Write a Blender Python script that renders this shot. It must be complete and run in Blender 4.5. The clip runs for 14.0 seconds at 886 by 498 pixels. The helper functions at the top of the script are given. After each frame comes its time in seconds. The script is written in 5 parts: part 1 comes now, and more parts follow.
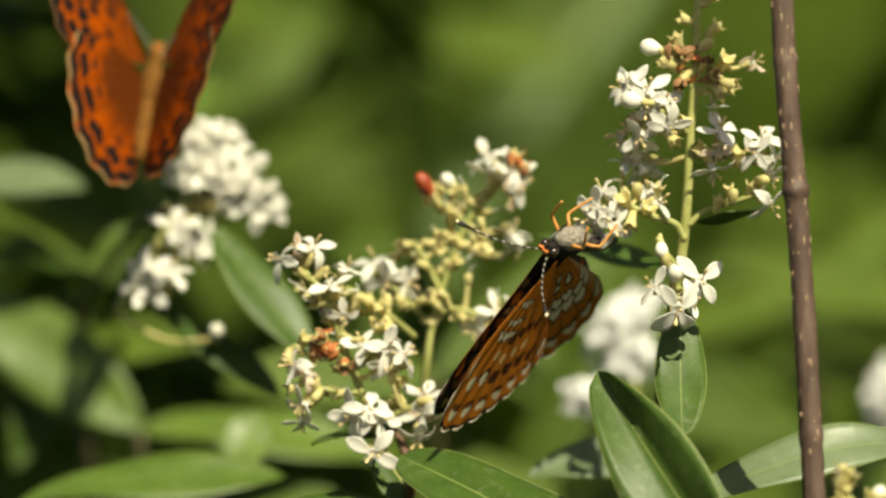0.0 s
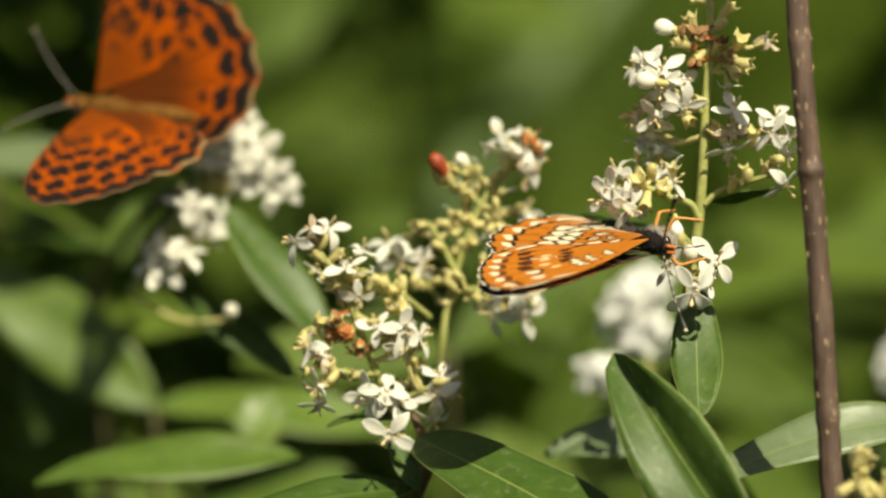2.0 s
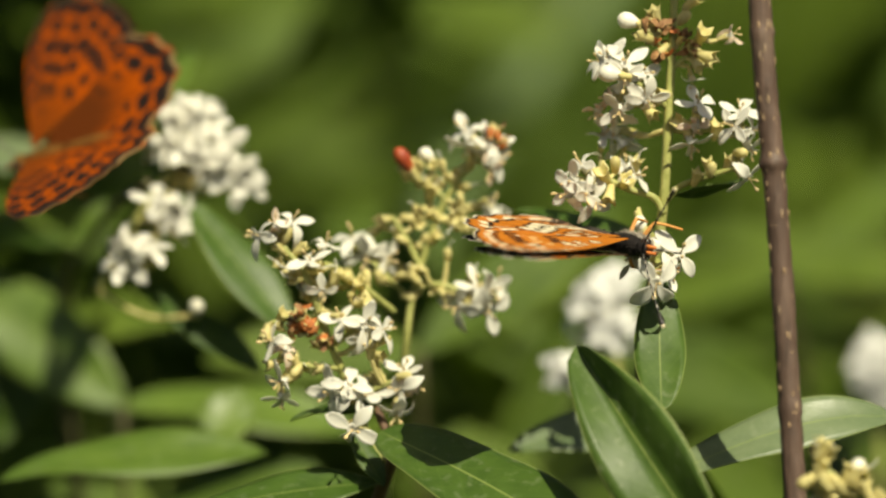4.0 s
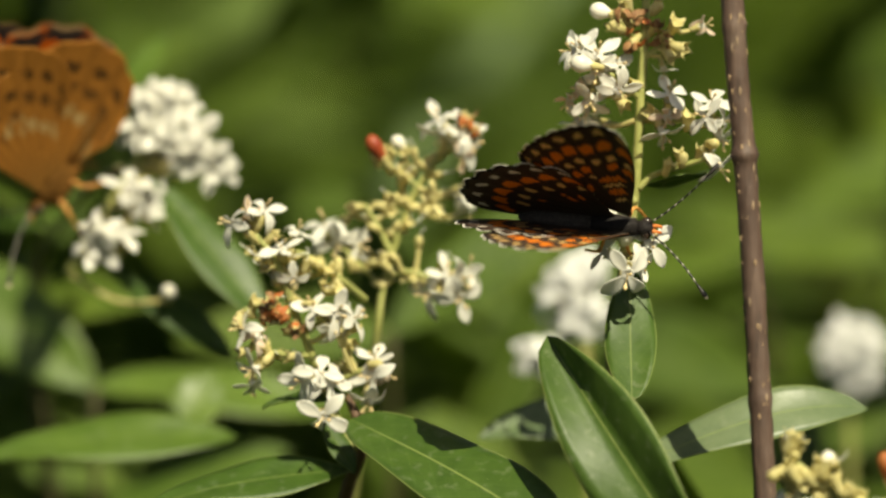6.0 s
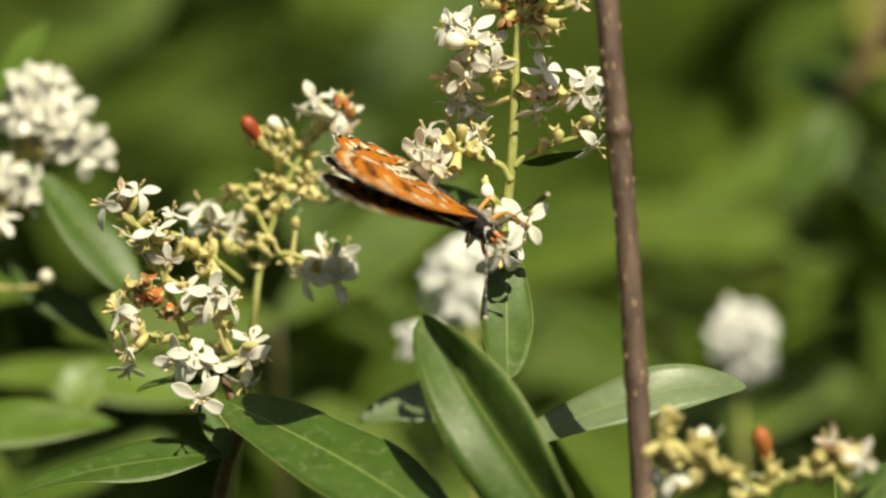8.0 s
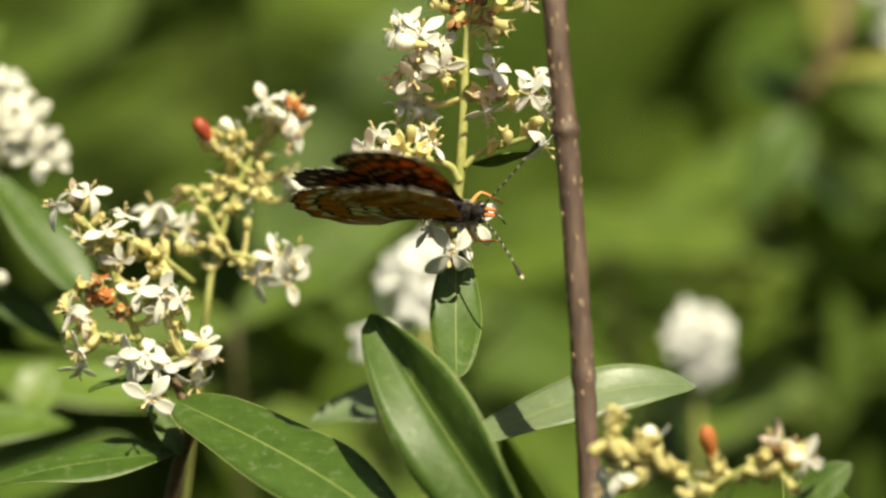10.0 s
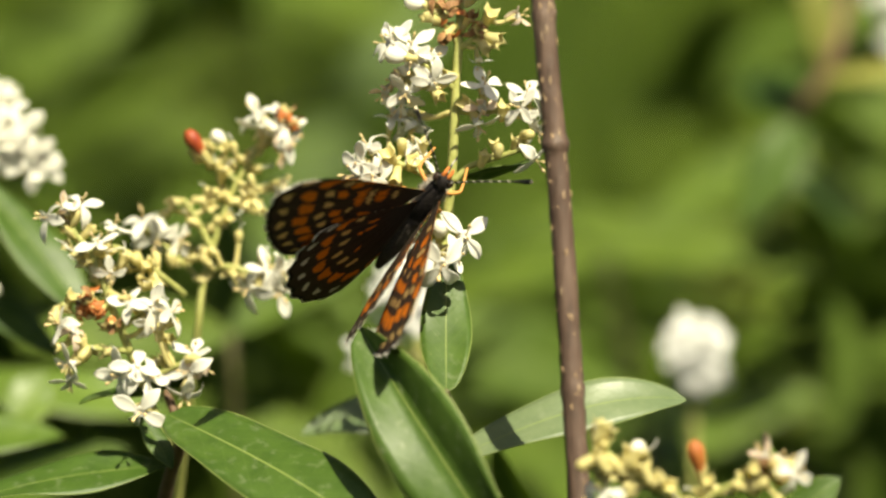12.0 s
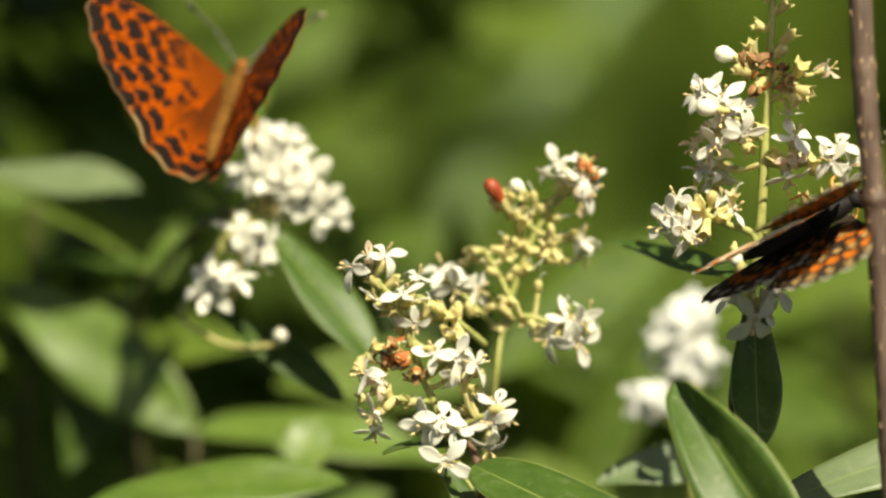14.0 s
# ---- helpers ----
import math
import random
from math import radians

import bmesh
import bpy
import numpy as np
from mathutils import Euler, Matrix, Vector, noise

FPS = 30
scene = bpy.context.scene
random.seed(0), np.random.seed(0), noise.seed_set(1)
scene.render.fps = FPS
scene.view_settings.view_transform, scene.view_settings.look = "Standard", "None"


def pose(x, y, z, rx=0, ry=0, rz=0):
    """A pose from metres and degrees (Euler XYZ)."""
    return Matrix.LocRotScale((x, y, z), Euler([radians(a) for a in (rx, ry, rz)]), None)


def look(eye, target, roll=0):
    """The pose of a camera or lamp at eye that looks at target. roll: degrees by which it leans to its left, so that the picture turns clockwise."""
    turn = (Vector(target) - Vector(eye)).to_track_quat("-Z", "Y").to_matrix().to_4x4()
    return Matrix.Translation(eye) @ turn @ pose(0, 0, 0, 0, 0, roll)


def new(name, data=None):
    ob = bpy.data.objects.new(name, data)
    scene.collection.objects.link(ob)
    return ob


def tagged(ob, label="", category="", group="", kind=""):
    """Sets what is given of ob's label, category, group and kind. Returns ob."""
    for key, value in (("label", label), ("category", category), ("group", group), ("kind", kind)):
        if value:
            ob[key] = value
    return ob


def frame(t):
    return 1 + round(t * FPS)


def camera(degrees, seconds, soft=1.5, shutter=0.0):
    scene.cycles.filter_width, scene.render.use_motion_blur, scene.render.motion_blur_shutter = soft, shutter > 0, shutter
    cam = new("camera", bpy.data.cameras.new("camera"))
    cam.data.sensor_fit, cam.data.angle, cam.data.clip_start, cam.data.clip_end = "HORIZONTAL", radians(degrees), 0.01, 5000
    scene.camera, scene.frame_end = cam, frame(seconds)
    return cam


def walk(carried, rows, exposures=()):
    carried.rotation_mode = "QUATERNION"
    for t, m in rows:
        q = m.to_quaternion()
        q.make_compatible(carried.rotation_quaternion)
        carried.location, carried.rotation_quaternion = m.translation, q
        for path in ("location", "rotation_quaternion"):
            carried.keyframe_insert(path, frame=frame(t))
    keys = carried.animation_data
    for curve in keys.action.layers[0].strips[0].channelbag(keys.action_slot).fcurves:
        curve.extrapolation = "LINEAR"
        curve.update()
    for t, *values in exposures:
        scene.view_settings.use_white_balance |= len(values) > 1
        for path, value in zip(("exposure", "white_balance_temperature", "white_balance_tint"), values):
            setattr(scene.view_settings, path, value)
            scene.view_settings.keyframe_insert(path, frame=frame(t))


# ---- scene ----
# World in metres; the shrub's own space is in millimetres: x right, y away, z up the stems.
TILT = -12.0
HOME = pose(0, 0, 0.9, TILT)
MM = 0.001
DIST = 750.0

cam = camera(5.98, 14.0, soft=2.4)
cam.data.dof.use_dof = True
cam.data.dof.focus_distance = 0.7450
cam.data.dof.aperture_fstop = 15.0

# seconds; eye in millimetres (right, ahead, up); yaw, pitch, roll in degrees
ROWS = [
    (0.0, 1.4, -1.5, -5.1, 0.351, 0.527, -0.49),
    (0.5, 2.6, -0.3, -2.9, 0.629, 0.256, -0.34),
    (1.0, 1.1, 0.8, 0.5, 0.399, -0.076, -0.34),
    (1.5, 0.8, 0.3, 0.7, 0.366, -0.048, -0.37),
    (2.0, -0.5, -0.9, 1.6, 0.312, -0.109, -0.12),
    (2.5, -3.2, -2.8, 2.9, -0.281, -0.212, 0.03),
    (3.0, -0.0, -0.0, 0.0, 0.000, 0.000, 0.00),
    (5.5, 7.6, -2.0, -6.2, 0.778, 0.405, -0.29),
    (6.0, 5.2, -2.0, 1.9, 0.308, -0.249, -0.42),
    (6.5, 12.7, -4.1, -0.2, 0.092, -0.106, -0.21),
    (7.0, 16.6, 0.8, -2.2, 0.357, 0.032, -0.13),
    (7.5, 23.2, 3.0, -2.7, 0.650, 0.158, -0.02),
    (8.0, 16.5, 4.0, -5.6, 0.330, 0.189, 0.01),
    (8.5, 16.2, 1.8, -12.2, 0.104, 0.679, 0.25),
    (11.0, 28.4, 1.0, -5.9, 0.825, 0.220, -0.06),
    (11.5, 24.4, 2.1, -6.2, 0.694, 0.219, 0.10),
    (12.0, 29.4, 1.2, -4.6, 0.912, 0.202, -0.03),
    (12.5, 29.5, 0.7, -2.8, 0.905, 0.132, -0.05),
    (13.0, 28.1, -0.3, -3.9, 0.825, 0.154, 0.09),
    (13.5, 19.5, 1.9, -5.2, 0.590, 0.288, 0.13),
    (14.0, -17.9, 3.4, 4.1, -0.628, -0.123, -0.43),
]
walk(cam, [(t, HOME @ pose(x * MM, (y - DIST) * MM, z * MM, 90 + pitch, roll, yaw)) for t, x, y, z, yaw, pitch, roll in ROWS],
     [(0, 0.52, 7050, 3), (3, 0.35, 7050, 3), (8.5, 0.43, 7050, 3), (11, 0.83, 7050, 3), (13.4, 0.88, 7050, 3), (14, 0.71, 7050, 3)])

# ---- light ----
SUN = Vector((0.27, -0.476, 0.837)).normalized()
world = bpy.data.worlds.new("sky")
scene.world = world
world.use_nodes = True
wn = world.node_tree.nodes
sky = wn.new("ShaderNodeTexSky")
sky.sky_type = "NISHITA"
sky.sun_disc = False
sky.dust_density = 4.0
sky.sun_elevation = math.asin(SUN.z)
sky.sun_rotation = math.atan2(SUN.x, SUN.y)
wn["Background"].inputs["Strength"].default_value = 0.045
world.node_tree.links.new(sky.outputs[0], wn["Background"].inputs["Color"])
sun_data = bpy.data.lights.new("sun", "SUN")
sun_data.energy, sun_data.angle, sun_data.color = 5.0, radians(0.53), (1.0, 0.93, 0.76)
sun = new("sun", sun_data)
sun.matrix_world = look(SUN * 30, (0, 0, 0))


# ---- small helpers ----
def at(u, v, d):
    """A place in millimetres from its right and up offsets at the stems' distance and its depth behind them."""
    k = 1 + d / DIST
    return Vector((u * k, d, v * k))


def part(name, mesh, material, parent, label="", m=None):
    ob = new(name, mesh)
    if material and not mesh.materials:
        mesh.materials.append(material)
    ob.parent = parent
    if m is not None:
        ob.matrix_basis = m
    if label:
        ob["label"] = label
    return ob


def thing(name, label, category, group="", m=None, kind=""):
    ob = new(name)
    ob.empty_display_size = 0.005
    ob.matrix_world = HOME if m is None else m
    return tagged(ob, label, category, group, kind)


def from_arrays(name, verts, faces, smooth=True, scale=MM):
    me = bpy.data.meshes.new(name)
    me.from_pydata([tuple(c * scale for c in v) for v in verts], [], [tuple(f) for f in faces])
    me.validate()
    if smooth:
        me.polygons.foreach_set("use_smooth", [True] * len(me.polygons))
    me.update()
    return me


def spline(points, n):
    """Catmull-Rom samples through points."""
    P = [Vector(p) for p in points]
    P = [2 * P[0] - P[1]] + P + [2 * P[-1] - P[-2]]
    out = []
    segs = len(P) - 3
    for i in range(n + 1):
        f = min(i / n * segs, segs - 1e-6)
        k, t = int(f), f - int(f)
        a, b, c, d = P[k:k + 4]
        out.append(0.5 * (2 * b + (c - a) * t + (2 * a - 5 * b + 4 * c - d) * t * t + (3 * b - a - 3 * c + d) * t ** 3))
    return out


def tube(path, radii, sides=8, wobble=0.0):
    """Verts and faces of a closed tube along a path."""
    verts, faces = [], []
    n = len(path)
    for i, p in enumerate(path):
        t = (path[min(i + 1, n - 1)] - path[max(i - 1, 0)]).normalized()
        a = t.orthogonal() if i == 0 else (a - t * a.dot(t))
        a.normalize()
        b = t.cross(a)
        r = radii[i] if len(radii) == n else radii[0] + (radii[-1] - radii[0]) * i / (n - 1)
        for k in range(sides):
            w = 2 * math.pi * k / sides
            rr = r * (1 + wobble * noise.noise(p * 0.9 + Vector((k, 0, 0))))
            verts.append(p + (a * math.cos(w) + b * math.sin(w)) * rr)
    for i in range(n - 1):
        for k in range(sides):
            j = (k + 1) % sides
            faces.append((i * sides + k, i * sides + j, (i + 1) * sides + j, (i + 1) * sides + k))
    faces.append(tuple(range(sides))[::-1])
    faces.append(tuple(range((n - 1) * sides, n * sides)))
    return verts, faces


def lathe(profile, sides=10, squash=1.0):
    """Verts and faces of a turned shape about z; profile of (radius, height)."""
    verts, faces = [], []
    for r, h in profile:
        for k in range(sides):
            w = 2 * math.pi * k / sides
            verts.append((r * math.cos(w), r * squash * math.sin(w), h))
    n = len(profile)
    for i in range(n - 1):
        for k in range(sides):
            j = (k + 1) % sides
            faces.append((i * sides + k, i * sides + j, (i + 1) * sides + j, (i + 1) * sides + k))
    faces.append(tuple(range(sides))[::-1])
    faces.append(tuple(range((n - 1) * sides, n * sides)))
    return verts, faces


def aim(p, z, spin=0.0, scale=1.0):
    """A matrix at p (millimetres) with its z axis along z."""
    q = Vector(z).to_track_quat("Z", "Y")
    return Matrix.LocRotScale(Vector(p) * MM, q, Vector((scale,) * 3)) @ Matrix.Rotation(spin, 4, "Z")


# ---- materials ----
def material(name):
    m = bpy.data.materials.new(name)
    m.use_nodes = True
    nt = m.node_tree
    return m, nt, nt.nodes["Principled BSDF"], nt.nodes["Material Output"]


def node(nt, kind, **values):
    n = nt.nodes.new(kind)
    for key, v in values.items():
        n.inputs[key.replace("_", " ")].default_value = v
    return n


def ramp(nt, src, stops):
    n = nt.nodes.new("ShaderNodeValToRGB")
    while len(n.color_ramp.elements) < len(stops):
        n.color_ramp.elements.new(0.5)
    for e, (p, c) in zip(n.color_ramp.elements, stops):
        e.position, e.color = p, (*c, 1)
    nt.links.new(src, n.inputs[0])
    return n.outputs[0]


def mixed(nt, fac, a, b, blend="MIX"):
    n = nt.nodes.new("ShaderNodeMix")
    n.data_type, n.blend_type = "RGBA", blend
    for sock, v in ((n.inputs[0], fac), (n.inputs[6], a), (n.inputs[7], b)):
        if isinstance(v, (int, float)):
            sock.default_value = v
        elif isinstance(v, tuple):
            sock.default_value = (*v, 1)
        else:
            nt.links.new(v, sock)
    return n.outputs[2]


def thin(nt, bsdf, out, colour, through_share, tint=None):
    """Lets part of the light through a thin sheet."""
    tr = nt.nodes.new("ShaderNodeBsdfTranslucent")
    mx = nt.nodes.new("ShaderNodeMixShader")
    mx.inputs[0].default_value = through_share
    col = mixed(nt, 1.0, colour, tint, "MULTIPLY") if tint else colour
    nt.links.new(col, tr.inputs["Color"])
    nt.links.new(bsdf.outputs[0], mx.inputs[1])
    nt.links.new(tr.outputs[0], mx.inputs[2])
    nt.links.new(mx.outputs[0], out.inputs["Surface"])


def noise_tex(nt, scale, detail=4.0, rough=0.6, coords="Object"):
    co = nt.nodes.new("ShaderNodeTexCoord")
    n = node(nt, "ShaderNodeTexNoise", Scale=scale, Detail=detail, Roughness=rough)
    nt.links.new(co.outputs[coords], n.inputs["Vector"])
    return n.outputs["Fac"]


def bump(nt, bsdf, src, strength, distance):
    b = node(nt, "ShaderNodeBump", Strength=strength, Distance=distance)
    nt.links.new(src, b.inputs["Height"])
    nt.links.new(b.outputs[0], bsdf.inputs["Normal"])


def plain(name, dark, light, rough, scale=1500.0, share=0.0, bump_by=0.25, vary=0.25):
    """A mottled organic surface between two colours, varied from piece to piece."""
    m, nt, b, out = material(name)
    f = noise_tex(nt, scale)
    col = ramp(nt, f, [(0.3, dark), (0.7, light)])
    info = nt.nodes.new("ShaderNodeObjectInfo")
    v = ramp(nt, info.outputs["Random"], [(0.0, (1 - vary,) * 3), (1.0, (1 + vary * 0.4,) * 3)])
    col = mixed(nt, 1.0, col, v, "MULTIPLY")
    nt.links.new(col, b.inputs["Base Color"])
    b.inputs["Roughness"].default_value = rough
    bump(nt, b, f, bump_by, 0.0002)
    if share:
        thin(nt, b, out, col, share)
    return m


PETAL = plain("petal_white", (0.79, 0.772, 0.685), (0.86, 0.845, 0.77), 0.5, 900, 0.36, 0.1, 0.05)
PETAL_FRESH = plain("petal_fresh", (0.80, 0.80, 0.77), (0.88, 0.88, 0.85), 0.5, 900, 0.30, 0.1, 0.05)
PETAL_OLD = plain("petal_fading", (0.74, 0.54, 0.38), (0.90, 0.82, 0.68), 0.6, 700, 0.35, 0.15, 0.12)
CALYX = plain("calyx_green", (0.64, 0.56, 0.205), (0.79, 0.71, 0.35), 0.5, 1200, 0.30, 0.15, 0.15)
STEM = plain("stem_green", (0.30, 0.32, 0.085), (0.46, 0.46, 0.16), 0.45, 1500, 0.12, 0.3, 0.15)
WITHERED = plain("withered_brown", (0.16, 0.05, 0.015), (0.46, 0.27, 0.11), 0.7, 1800, 0.1, 0.5, 0.4)
RUST = plain("rust_orange", (0.42, 0.10, 0.02), (0.60, 0.22, 0.05), 0.6, 1500, 0.1, 0.3, 0.3)
RED = plain("bud_red", (0.26, 0.032, 0.014), (0.42, 0.085, 0.02), 0.5, 900, 0.05, 0.2, 0.1)
STAMEN = plain("stamen_cream", (0.62, 0.42, 0.16), (0.80, 0.68, 0.40), 0.6, 2500, 0.1, 0.1, 0.2)
BUD = plain("bud_white", (0.82, 0.78, 0.62), (0.90, 0.88, 0.78), 0.4, 700, 0.1, 0.05, 0.1)


def leaf_material(name, dark, light, rough, share, shine=0.5):
    m, nt, b, out = material(name)
    uv = nt.nodes.new("ShaderNodeUVMap")
    sep = nt.nodes.new("ShaderNodeSeparateXYZ")
    nt.links.new(uv.outputs[0], sep.inputs[0])
    f = noise_tex(nt, 350.0, 5.0)
    g = noise_tex(nt, 3500.0, 3.0)
    col = ramp(nt, f, [(0.25, dark), (0.75, light)])
    speck = ramp(nt, g, [(0.70, (0.0, 0.0, 0.0)), (0.76, (0.5, 0.5, 0.5))])
    col = mixed(nt, speck, col, (0.28, 0.30, 0.14))
    scuff = ramp(nt, noise_tex(nt, 820.0, 8.0), [(0.56, (0.0, 0.0, 0.0)), (0.74, (0.32, 0.32, 0.32))])
    col = mixed(nt, scuff, col, (0.26, 0.29, 0.19))
    # pale midrib and rim, faint side veins
    rib = node(nt, "ShaderNodeMath")
    rib.operation = "ABSOLUTE"
    nt.links.new(sep.outputs["Y"], rib.inputs[0])
    line = ramp(nt, rib.outputs[0], [(0.0, (0.6, 0.6, 0.6)), (0.018, (0.5, 0.5, 0.5)), (0.034, (0, 0, 0)), (0.955, (0, 0, 0)), (0.975, (0.7, 0.7, 0.7))])
    col = mixed(nt, line, col, (0.24, 0.30, 0.09))
    wave = node(nt, "ShaderNodeMath")
    wave.operation = "MULTIPLY_ADD"
    wave.inputs[1].default_value = -0.22
    nt.links.new(rib.outputs[0], wave.inputs[0])
    nt.links.new(sep.outputs["X"], wave.inputs[2])
    sine = node(nt, "ShaderNodeMath")
    sine.operation = "SINE"
    mul = node(nt, "ShaderNodeMath")
    mul.operation = "MULTIPLY"
    mul.inputs[1].default_value = 60.0
    nt.links.new(wave.outputs[0], mul.inputs[0])
    nt.links.new(mul.outputs[0], sine.inputs[0])
    vein = ramp(nt, sine.outputs[0], [(0.90, (0, 0, 0)), (1.0, (0.06, 0.06, 0.06))])
    col = mixed(nt, vein, col, (0.16, 0.24, 0.07))
    info = nt.nodes.new("ShaderNodeObjectInfo")
    v = ramp(nt, info.outputs["Random"], [(0.0, (0.8, 0.85, 0.75)), (1.0, (1.15, 1.1, 1.1))])
    col = mixed(nt, 1.0, col, v, "MULTIPLY")
    nt.links.new(col, b.inputs["Base Color"])
    b.inputs["Roughness"].default_value = rough
    b.inputs["Specular IOR Level"].default_value = shine
    h = mixed(nt, 0.5, f, vein, "ADD")
    bump(nt, b, h, 0.25, 0.0004)
    thin(nt, b, out, col, share, (1.5, 1.6, 0.5))
    return m


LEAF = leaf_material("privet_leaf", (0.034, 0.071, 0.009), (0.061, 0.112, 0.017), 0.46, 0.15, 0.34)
# lighter copy of LEAF, with the sunlight put into its colour
LEAF_SUNLIT = leaf_material("privet_leaf_sunlit", (0.072, 0.128, 0.015), (0.123, 0.191, 0.029), 0.44, 0.20, 0.5)
# pale greyish copy of LEAF: sunny gloss painted into the colour
LEAF_SHEEN = leaf_material("privet_leaf_sheen", (0.100, 0.145, 0.068), (0.170, 0.215, 0.115), 0.42, 0.14, 0.5)
LEAF_FAR = leaf_material("shrub_leaf", (0.046, 0.088, 0.008), (0.119, 0.180, 0.018), 0.6, 0.30, 0.25)
LEAF_YELLOW = leaf_material("yellowing_leaf", (0.20, 0.20, 0.04), (0.34, 0.34, 0.08), 0.5, 0.3)


def bark_material():
    m, nt, b, out = material("twig_bark")
    co = nt.nodes.new("ShaderNodeTexCoord")
    mp = node(nt, "ShaderNodeMapping", Scale=(900.0, 900.0, 170.0))
    nt.links.new(co.outputs["Object"], mp.inputs["Vector"])
    n = node(nt, "ShaderNodeTexNoise", Scale=1.0, Detail=5.0, Roughness=0.65)
    nt.links.new(mp.outputs[0], n.inputs["Vector"])
    fl = node(nt, "ShaderNodeMapping", Scale=(1500.0, 1500.0, 400.0))
    nt.links.new(co.outputs["Object"], fl.inputs["Vector"])
    vor = node(nt, "ShaderNodeTexVoronoi", Scale=1.0)
    nt.links.new(fl.outputs[0], vor.inputs["Vector"])
    col = ramp(nt, n.outputs["Fac"], [(0.25, (0.040, 0.024, 0.017)), (0.5, (0.096, 0.058, 0.041)), (0.8, (0.18, 0.120, 0.09))])
    fleck = ramp(nt, vor.outputs["Distance"], [(0.09, (0.8, 0.8, 0.8)), (0.20, (0, 0, 0))])
    col = mixed(nt, fleck, col, (0.42, 0.30, 0.18))
    patch = ramp(nt, noise_tex(nt, 140.0, 4.0), [(0.54, (0, 0, 0)), (0.70, (0.35, 0.35, 0.35))])
    col = mixed(nt, patch, col, (0.20, 0.15, 0.115))
    nt.links.new(col, b.inputs["Base Color"])
    b.inputs["Roughness"].default_value = 0.6
    h = mixed(nt, 0.6, n.outputs["Fac"], fleck, "ADD")
    bump(nt, b, h, 0.6, 0.0003)
    return m


BARK = bark_material()
CORK = plain("cork_fleck", (0.26, 0.17, 0.09), (0.42, 0.29, 0.16), 0.8, 2500, 0, 0.4, 0.15)


def wing_material(name, share, rough):
    """Scale-covered wing; its pattern lies in the mesh's own colours."""
    m, nt, b, out = material(name)
    at_col = nt.nodes.new("ShaderNodeVertexColor")
    at_col.layer_name = "pattern"
    f = noise_tex(nt, 6000.0, 2.0)
    v = ramp(nt, f, [(0.3, (0.82, 0.82, 0.82)), (0.7, (1.08, 1.08, 1.08))])
    col = mixed(nt, 1.0, at_col.outputs["Color"], v, "MULTIPLY")
    nt.links.new(col, b.inputs["Base Color"])
    b.inputs["Roughness"].default_value = rough
    b.inputs["Specular IOR Level"].default_value = 0.06
    bump(nt, b, f, 0.3, 0.0001)
    thin(nt, b, out, col, share, (1.2, 0.9, 0.6))
    return m


WING = wing_material("butterfly_wing", 0.06, 0.7)
FUR_DARK = plain("fur_dark", (0.008, 0.007, 0.008), (0.028, 0.023, 0.020), 0.6, 5000, 0, 0.3, 0.1)
FUR_GREY = plain("fur_grey", (0.20, 0.17, 0.13), (0.42, 0.38, 0.32), 0.9, 3500, 0, 1.0, 0.1)
FUR_ASH = plain("fur_ash", (0.022, 0.017, 0.013), (0.065, 0.052, 0.040), 0.8, 3500, 0, 0.6, 0.1)
PALP = plain("palp_orange", (0.55, 0.13, 0.02), (0.70, 0.24, 0.05), 0.7, 2500, 0, 0.3, 0.1)
FUR_BROWN = plain("fur_brown", (0.10, 0.045, 0.010), (0.22, 0.10, 0.02), 0.9, 2000, 0, 0.8, 0.1)
EYE = plain("eye_dark", (0.02, 0.012, 0.01), (0.05, 0.03, 0.02), 0.25, 3000, 0, 0.1, 0.1)
LEG = plain("leg_orange", (0.50, 0.20, 0.04), (0.66, 0.32, 0.08), 0.6, 2500, 0, 0.2, 0.1)


def feeler_material():
    """Black feelers with narrow pale rings."""
    m, nt, b, out = material("feeler_banded")
    co = nt.nodes.new("ShaderNodeTexCoord")
    w = node(nt, "ShaderNodeTexWave", Scale=560.0)
    w.bands_direction = "Y"
    nt.links.new(co.outputs["Object"], w.inputs["Vector"])
    nt.links.new(ramp(nt, w.outputs["Fac"], [(0.70, (0.008, 0.007, 0.006)), (0.85, (0.34, 0.31, 0.26))]), b.inputs["Base Color"])
    b.inputs["Roughness"].default_value = 0.5
    return m


FEELER = feeler_material()
CLUB_DARK = plain("club_black", (0.010, 0.008, 0.006), (0.03, 0.025, 0.02), 0.5, 2600, 0, 0.2, 0.1)
CLUB = plain("club_cream", (0.70, 0.52, 0.30), (0.85, 0.78, 0.60), 0.6, 2500, 0, 0.1, 0.1)
for fur in (FUR_DARK, FUR_GREY, FUR_BROWN):
    fur.node_tree.nodes["Principled BSDF"].inputs["Specular IOR Level"].default_value = 0.12
CORD_DARK = plain("stem_dark", (0.05, 0.045, 0.015), (0.12, 0.11, 0.04), 0.6, 900, 0, 0.4, 0.2)
WOOD_BROWN = plain("stem_brown", (0.10, 0.055, 0.03), (0.24, 0.14, 0.08), 0.7, 600, 0, 0.5, 0.2)


